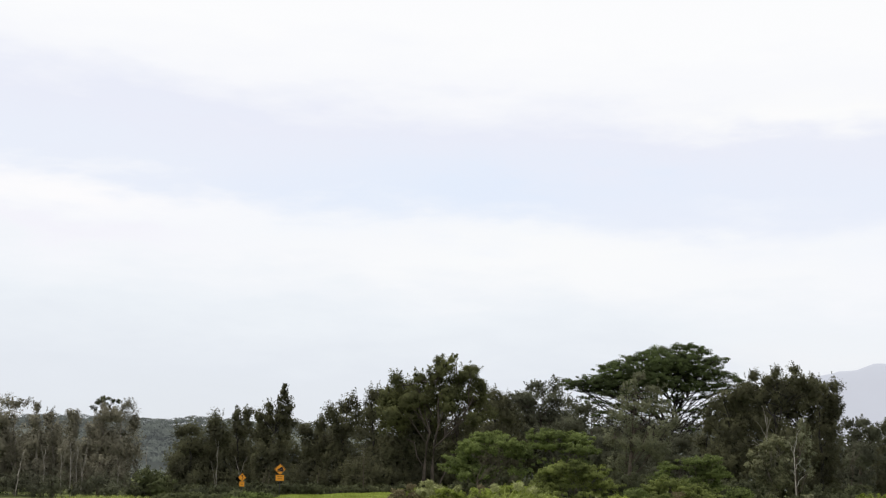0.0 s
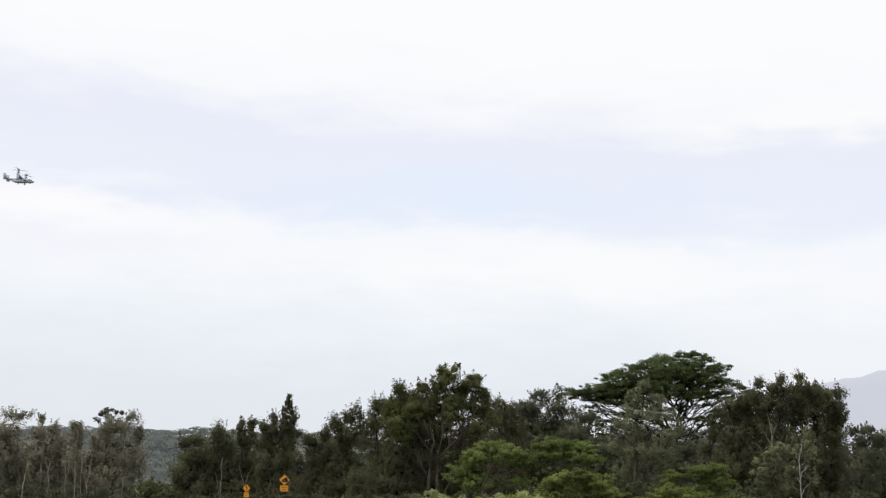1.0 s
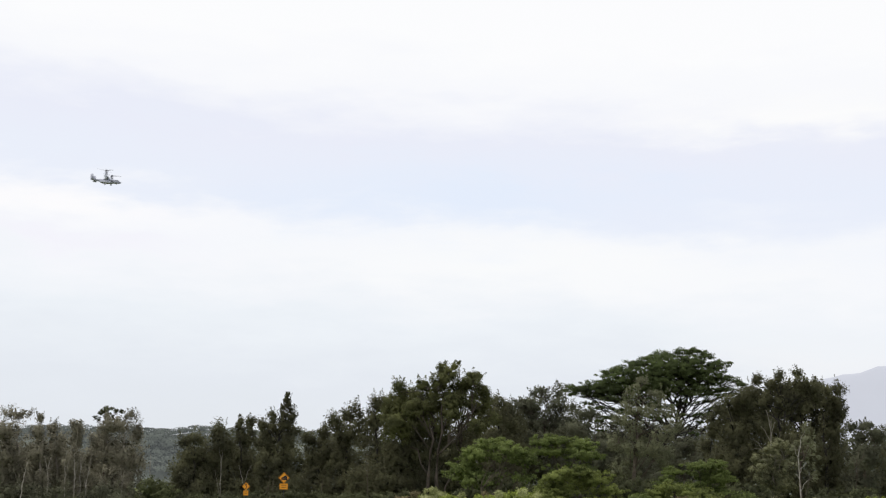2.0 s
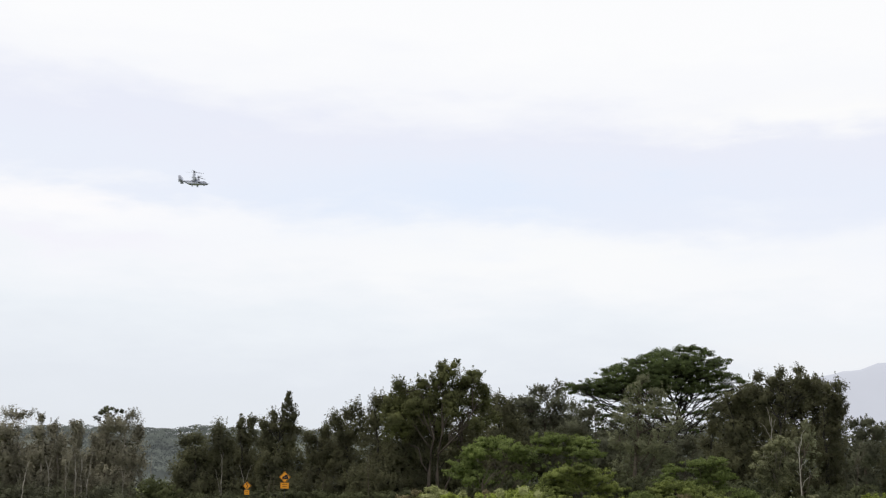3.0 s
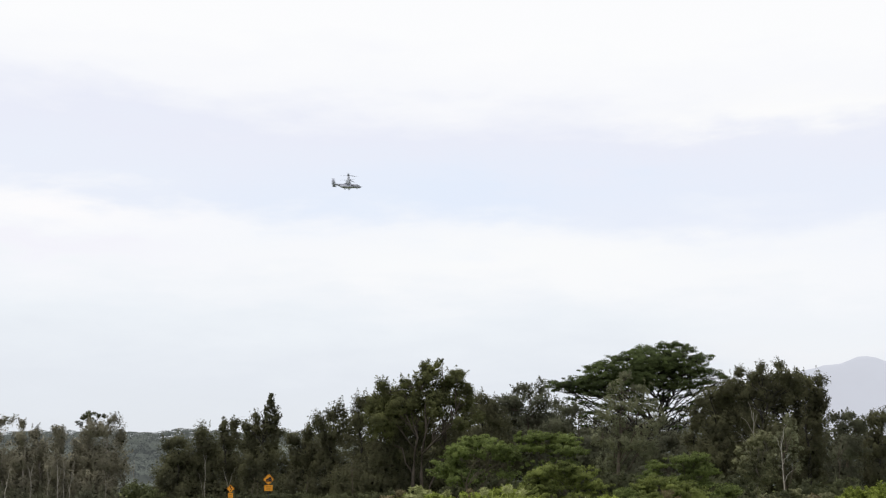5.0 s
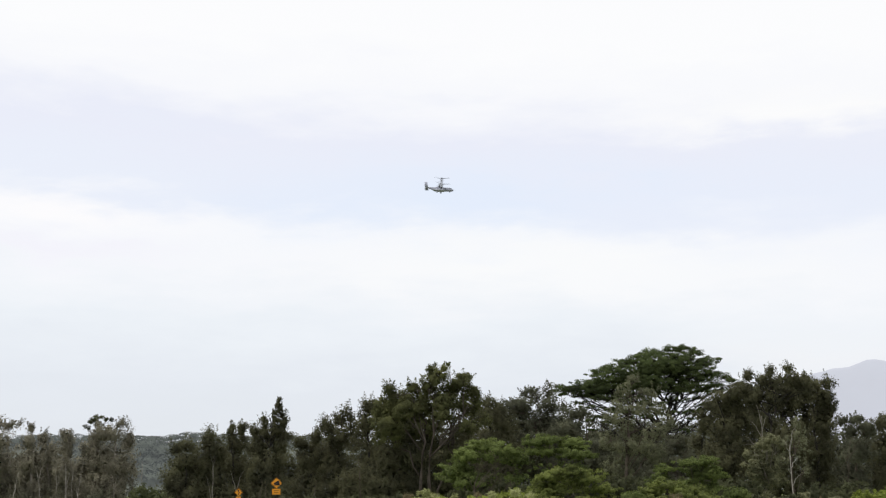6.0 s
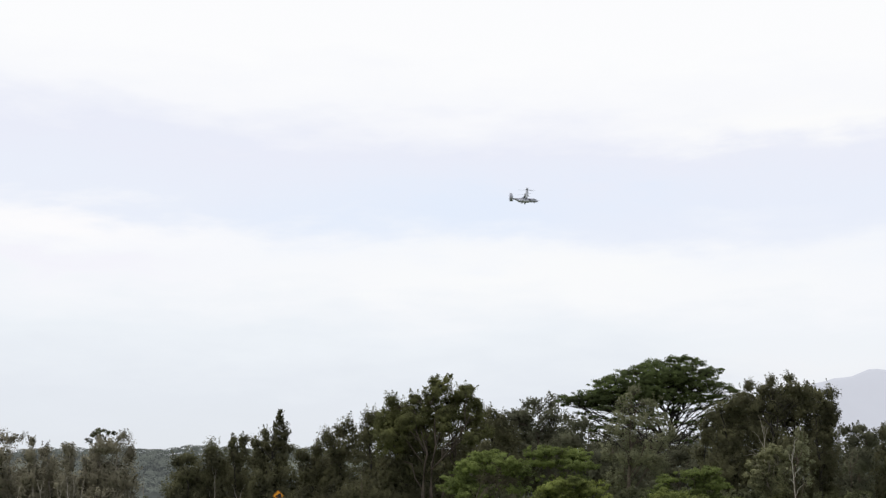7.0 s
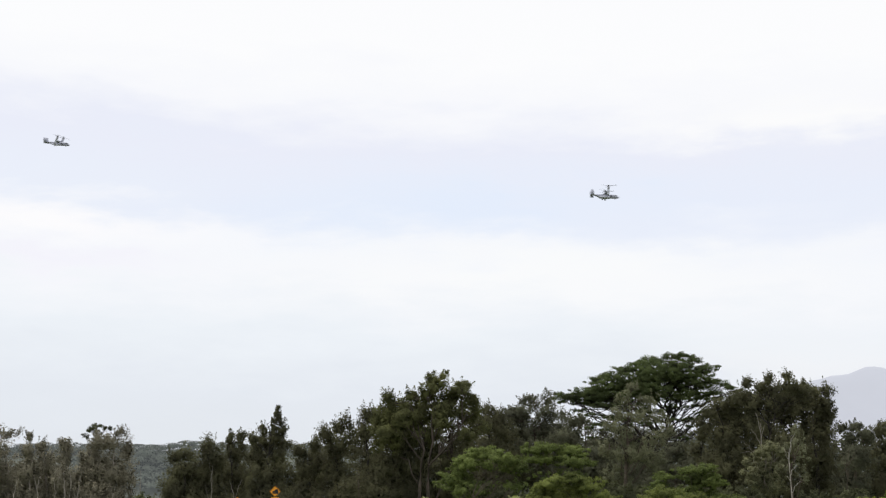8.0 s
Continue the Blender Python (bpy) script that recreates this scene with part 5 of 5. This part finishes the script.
tall_grass(2.7, 81.6, "rank green grass on the near slope", 80, 1.53, 0.50, GRASS_TALL, (0.52, 0), 0.018, "tall_grass")
tall_grass(3.2, 68.8, "rank green grass on the near slope", 80, 1.56, 0.50, GRASS_TALL, (0.18, 0), 0.018, "tall_grass")
tall_grass(4.5, 79.1, "pale rank weeds on the near slope", 80, 1.91, 0.50, GRASS_PALE, (0.41, 0), 0.018, "tall_weeds")
tall_grass(5.0, 71.9, "rank green grass on the near slope", 80, 1.64, 0.50, GRASS_TALL, (0.6, 0), 0.018, "tall_grass")
tall_grass(5.5, 68.7, "rank green grass on the near slope", 80, 1.80, 0.50, GRASS_TALL, (0.24, 0), 0.018, "tall_grass")
tall_grass(7.3, 77.4, "rank green grass on the near slope", 80, 1.74, 0.50, GRASS_TALL, (0.55, 0), 0.018, "tall_grass")
for i in range(16):
    gx = -2.6 + 0.62 * i
    tall_grass(gx, 60.5 + 1.5 * (i * 7 % 5), "fine arching green grass bent by the wind", 110,
               (1.45 if gx < 1.2 else 2.3 if gx < 4.6 else 1.5) + 0.12 * (i * 5 % 4), 0.38, GRASS_TALL, (0.7 + 0.1 * (i % 4), 0), 0.017, "tall_grass")
for gx, gy in ((9.6, 60.0), (10.4, 61.0), (12.9, 62.0), (24.8, 78.0), (25.9, 79.0)):
    tall_grass(gx, gy, "pale arching grass heads on the near slope", 70, 1.35, 0.35, GRASS_PALE, (0.9, 0), 0.016, "tall_weeds")
tall_grass(-42.4, 140.7, "rank green verge grass below the trees", 90, 0.90, 0.70, GRASS_TALL, (0.2, 0), 0.030, "tall_grass")
tall_grass(-43.1, 147.4, "rank green verge grass below the trees", 90, 0.90, 0.70, GRASS_TALL, (0.2, 0), 0.030, "tall_grass")
tall_grass(-41.0, 142.1, "rank green verge grass below the trees", 90, 0.90, 0.70, GRASS_TALL, (0.2, 0), 0.030, "tall_grass")
tall_grass(-42.1, 148.4, "rank green verge grass below the trees", 90, 0.90, 0.70, GRASS_TALL, (0.2, 0), 0.030, "tall_grass")
tall_grass(-40.8, 148.8, "rank green verge grass below the trees", 90, 0.90, 0.70, GRASS_TALL, (0.2, 0), 0.030, "tall_grass")
tall_grass(-39.1, 143.5, "rank green verge grass below the trees", 90, 0.90, 0.70, GRASS_TALL, (0.2, 0), 0.030, "tall_grass")
tall_grass(-38.1, 144.9, "rank green verge grass below the trees", 90, 0.90, 0.70, GRASS_TALL, (0.2, 0), 0.030, "tall_grass")
tall_grass(-38.7, 149.8, "rank green verge grass below the trees", 90, 0.90, 0.70, GRASS_TALL, (0.2, 0), 0.030, "tall_grass")
tall_grass(-36.9, 145.3, "rank green verge grass below the trees", 90, 0.90, 0.70, GRASS_TALL, (0.2, 0), 0.030, "tall_grass")
tall_grass(-37.5, 151.5, "rank green verge grass below the trees", 90, 0.90, 0.70, GRASS_TALL, (0.2, 0), 0.030, "tall_grass")
tall_grass(-34.2, 140.5, "rank green verge grass below the trees", 90, 0.90, 0.70, GRASS_TALL, (0.2, 0), 0.030, "tall_grass")


# ---- aircraft ----
def loft(bm, stations, sides=16, power=2.6):
    """A rounded body along x: rows of x, half width, low, high."""
    rings = []
    for x, hw, lo, hi in stations:
        ring = []
        for k in range(sides):
            t = 2 * math.pi * k / sides
            c, s = math.cos(t), math.sin(t)
            q = (abs(c) ** power + abs(s) ** power) ** (-1 / power)
            ring.append(bm.verts.new((x, hw * c * q, (lo + hi) / 2 + (hi - lo) / 2 * s * q)))
        rings.append(ring)
    for a, b in zip(rings, rings[1:]):
        for k in range(sides):
            bm.faces.new((a[k], a[(k + 1) % sides], b[(k + 1) % sides], b[k]))
    bm.faces.new(rings[0])
    bm.faces.new(rings[-1][::-1])
    bmesh.ops.recalc_face_normals(bm, faces=bm.faces[:])


def wing_panel(bm, root, tip, chord0, chord1, thick0, thick1, up=(0, 0, 1)):
    """A tapered aerofoil from root to tip, chords along x."""
    prof = ((0.5, 0.0), (0.38, 0.42), (0.1, 0.5), (-0.25, 0.3), (-0.5, 0.0), (-0.25, -0.25), (0.1, -0.4), (0.38, -0.3))
    up = Vector(up)
    rings = []
    for p, ch, th in ((root, chord0, thick0), (tip, chord1, thick1)):
        rings.append([bm.verts.new(Vector(p) + Vector((a * ch, 0, 0)) + up * (b * th)) for a, b in prof])
    n = len(prof)
    for k in range(n):
        bm.faces.new((rings[0][k], rings[0][(k + 1) % n], rings[1][(k + 1) % n], rings[1][k]))
    bm.faces.new(rings[0][::-1])
    bm.faces.new(rings[1])
    bmesh.ops.recalc_face_normals(bm, faces=bm.faces[:])


def aircraft(label, tilt):
    """A tiltrotor, nose along +x, left wing along +y; the rotors are returned so that they can turn."""
    top = tagged(new("tiltrotor_aircraft"), label, "aircraft", "aircraft in flight")
    bm = bmesh.new()
    loft(bm, ((8.75, 0.12, -0.55, -0.25), (8.4, 0.5, -0.85, 0.10), (7.6, 0.9, -1.05, 0.55), (6.6, 1.1, -1.12, 1.10), (5.4, 1.22, -1.15, 1.38),
              (3.5, 1.25, -1.15, 1.42), (-2.2, 1.25, -1.15, 1.42), (-3.6, 1.2, -0.8, 1.42), (-5.4, 0.95, 0.0, 1.40), (-7.2, 0.6, 0.62, 1.35), (-8.6, 0.3, 0.9, 1.25)))
    body = part("fuselage", bm, HULL, top, "grey rounded fuselage", True)
    bm = bmesh.new()
    loft(bm, ((7.75, 0.45, 0.30, 0.66), (7.3, 0.86, 0.28, 0.98), (6.6, 1.02, 0.42, 1.17), (5.9, 1.05, 0.7, 1.30)), 14)
    part("cockpit_glass", bm, CANOPY, body, "dark cockpit windows", True)
    bm = bmesh.new()
    loft(bm, ((8.80, 0.10, -0.52, -0.28), (8.45, 0.53, -0.88, 0.05), (8.0, 0.77, -1.0, 0.24), (7.85, 0.80, -1.0, 0.2)), 14)
    part("nose_cap", bm, HULL_DARK, body, "dark sensor nose", True)
    bm = bmesh.new()
    box(bm, 2.6, 4.2, -1.27, 1.27, -0.3, 0.75, 0.05)
    part("side_door", bm, HULL_DARK, body, "dark side door opening")
    for s in (-1, 1):
        bm = bmesh.new()
        loft(bm, ((3.4, 0.1, -0.8, -0.4), (2.6, 0.45, -1.15, 0.1), (-0.5, 0.52, -1.2, 0.2), (-3.0, 0.4, -1.0, 0.15), (-4.2, 0.1, -0.5, -0.1)), 12)
        bmesh.ops.translate(bm, verts=bm.verts[:], vec=(0, s * 1.45, 0))
        part("sponson", bm, HULL_PALE, top, "side sponson, its highlight put in as pale grey", True)
        bm = bmesh.new()
        wing_panel(bm, (0.6, 0, 1.95), (1.0, s * 6.6, 2.1), 2.6, 2.5, 0.55, 0.5)
        part("wing", bm, HULL, top, smooth=True)
        bm = bmesh.new()
        wing_panel(bm, (-8.2, 0, 1.25), (-8.25, s * 2.8, 1.3), 2.0, 1.7, 0.26, 0.2)
        part("tailplane", bm, HULL, top, smooth=True)
        bm = bmesh.new()
        wing_panel(bm, (-8.0, s * 2.8, -0.1), (-8.7, s * 2.85, 4.0), 2.2, 1.5, 0.2, 0.14, (0, 1, 0))
        part("tail_fin", bm, HULL, top, "grey upright tail fin", True)
        bm = bmesh.new()
        tube(bm, ((-1.3, s * 1.7, -0.9), (-1.4, s * 1.9, -1.45)), (0.12, 0.10), 8)
        gear = part("landing_gear", bm, HULL_PALE, top, "lowered main landing gear")
        bm = bmesh.new()
        tube(bm, ((-1.4, s * 1.72, -1.45), (-1.4, s * 2.08, -1.45)), (0.33, 0.33), 14)
        part("wheel", bm, RUBBER, gear)
    bm = bmesh.new()
    loft(bm, ((2.2, 0.4, 1.3, 1.6), (1.7, 1.1, 1.3, 2.2), (-0.6, 1.1, 1.3, 2.2), (-2.2, 0.3, 1.3, 1.55)), 12)
    part("wing_fairing", bm, HULL, top, smooth=True)
    bm = bmesh.new()
    tube(bm, ((6.3, 0, -0.9), (6.4, 0, -1.4)), (0.09, 0.08), 8)
    gear = part("landing_gear", bm, HULL_PALE, top, "lowered nose landing gear")
    bm = bmesh.new()
    tube(bm, ((6.4, -0.2, -1.4), (6.4, 0.2, -1.4)), (0.27, 0.27), 14)
    part("wheel", bm, RUBBER, gear)
    bm = bmesh.new()
    tube(bm, ((8.3, -0.45, -0.1), (9.9, -0.45, -0.05)), (0.07, 0.05), 8)
    part("refuelling_probe", bm, HULL_DARK, top)
    rotors = []
    for s in (-1, 1):
        bm = bmesh.new()
        loft(bm, ((3.1, 0.28, -0.28, 0.28), (2.6, 0.55, -0.55, 0.55), (1.0, 0.72, -0.85, 0.72), (-0.8, 0.66, -0.95, 0.7), (-2.0, 0.5, -0.7, 0.5), (-2.5, 0.42, -0.5, 0.42)), 14)
        bm.transform(pose(1.0, s * 6.9, 2.15, 0, -tilt, 0))
        nac = part("nacelle", bm, HULL_PALE, top, "engine nacelle turned upwards, its highlight put in as pale grey", True)
        bm = bmesh.new()
        loft(bm, ((-2.45, 0.46, -0.55, 0.46), (-3.0, 0.36, -0.42, 0.36)), 12)
        bm.transform(pose(1.0, s * 6.9, 2.15, 0, -tilt, 0))
        part("exhaust", bm, HULL_DARK, nac, "dark engine exhaust")
        bm = bmesh.new()
        loft(bm, ((2.35, 0.62, -0.66, -0.1), (1.3, 0.74, -0.92, -0.2)), 12)
        bm.transform(pose(1.0, s * 6.9, 2.15, 0, -tilt, 0))
        part("air_intake", bm, HULL_DARK, nac, "dark air intake")
        bm = bmesh.new()
        loft(bm, ((0.9, 0.08, -0.08, 0.08), (0.6, 0.34, -0.34, 0.34), (0.1, 0.55, -0.55, 0.55), (-0.5, 0.58, -0.58, 0.58)), 12)
        bm.transform(pose(0, 0, 0, 0, -90, 0))
        hub = part("rotor", bm, HULL_DARK, top, "three-bladed dark grey rotor")
        for k in range(3):
            bm = bmesh.new()
            wing_panel(bm, (0, 0.45, 0), (0, 5.8, 0.12), 0.90, 0.42, 0.20, 0.06)
            bm.transform(pose(0, 0, 0, 0, 0, 120 * k) @ pose(0, 0, 0, 0, -8, 0))
            part("blade", bm, HULL_DARK, hub)
        off = Vector((math.cos(radians(tilt)) * 3.2 + 1.0, s * 6.9, math.sin(radians(tilt)) * 3.2 + 2.15))
        rotors.append((hub, pose(*off, 0, 90 - tilt, 0), s))
    return top, rotors


craft_a, rotors_a = aircraft("grey twin-rotor tiltrotor aircraft flying with nacelles raised", 88)
craft_b, rotors_b = aircraft("second grey tiltrotor aircraft trailing, slightly banked", 69)


# ---- what moves ----
def motions():
    # two tiltrotors cross the sky on straight courses
    flights = ((craft_a, Vector((-322.6, 738.9, 181.7)), Vector((53.40, 4.70, 0.57)), 1.0, 0.0, -2.0),
               (craft_b, Vector((-817.0, 832.0, 265.3)), Vector((67.5, 4.7, -1.6)), 1.0, 13.0, -4.0))
    for ob, at, speed, head, bank, nose in flights:
        rows = []
        for t in (0.0, 2.0, 4.0, 6.0, 8.0):
            p = at + speed * t
            p.z -= 0.45 * math.sin(math.pi * t / 8) ** 2
            rows.append((t, pose(*p, 0, 0, head) @ pose(0, 0, 0, bank, -nose, 0)))
        walk(ob, rows)
    for k, (hub, seat, s) in enumerate(rotors_a + rotors_b):
        walk(hub, [(i / FPS, seat @ pose(0, 0, 0, 0, 0, s * 66.0 * i + 25 * k)) for i in range(8 * FPS + 1)])
    # crowns stir a little
    for ob, phase, size in CROWNS:
        walk(ob, [(i * 0.4, pose(0, 0, 0, size * 0.6 * math.sin(1.9 * i * 0.4 + phase * 1.7), size * math.sin(2.6 * i * 0.4 + phase), 0)) for i in range(21)])
    # tall grass nods in the wind
    for ob, phase, rate in SWAYING:
        base = ob.matrix_basis.copy()
        walk(ob, [(i * 0.2, base @ pose(0, 0, 0, 1.5 * math.sin(rate * 1.7 * i * 0.2 + phase * 2),
                                        3.0 + 4.0 * math.sin(rate * 2.2 * i * 0.2 + phase), 0)) for i in range(41)])


motions()
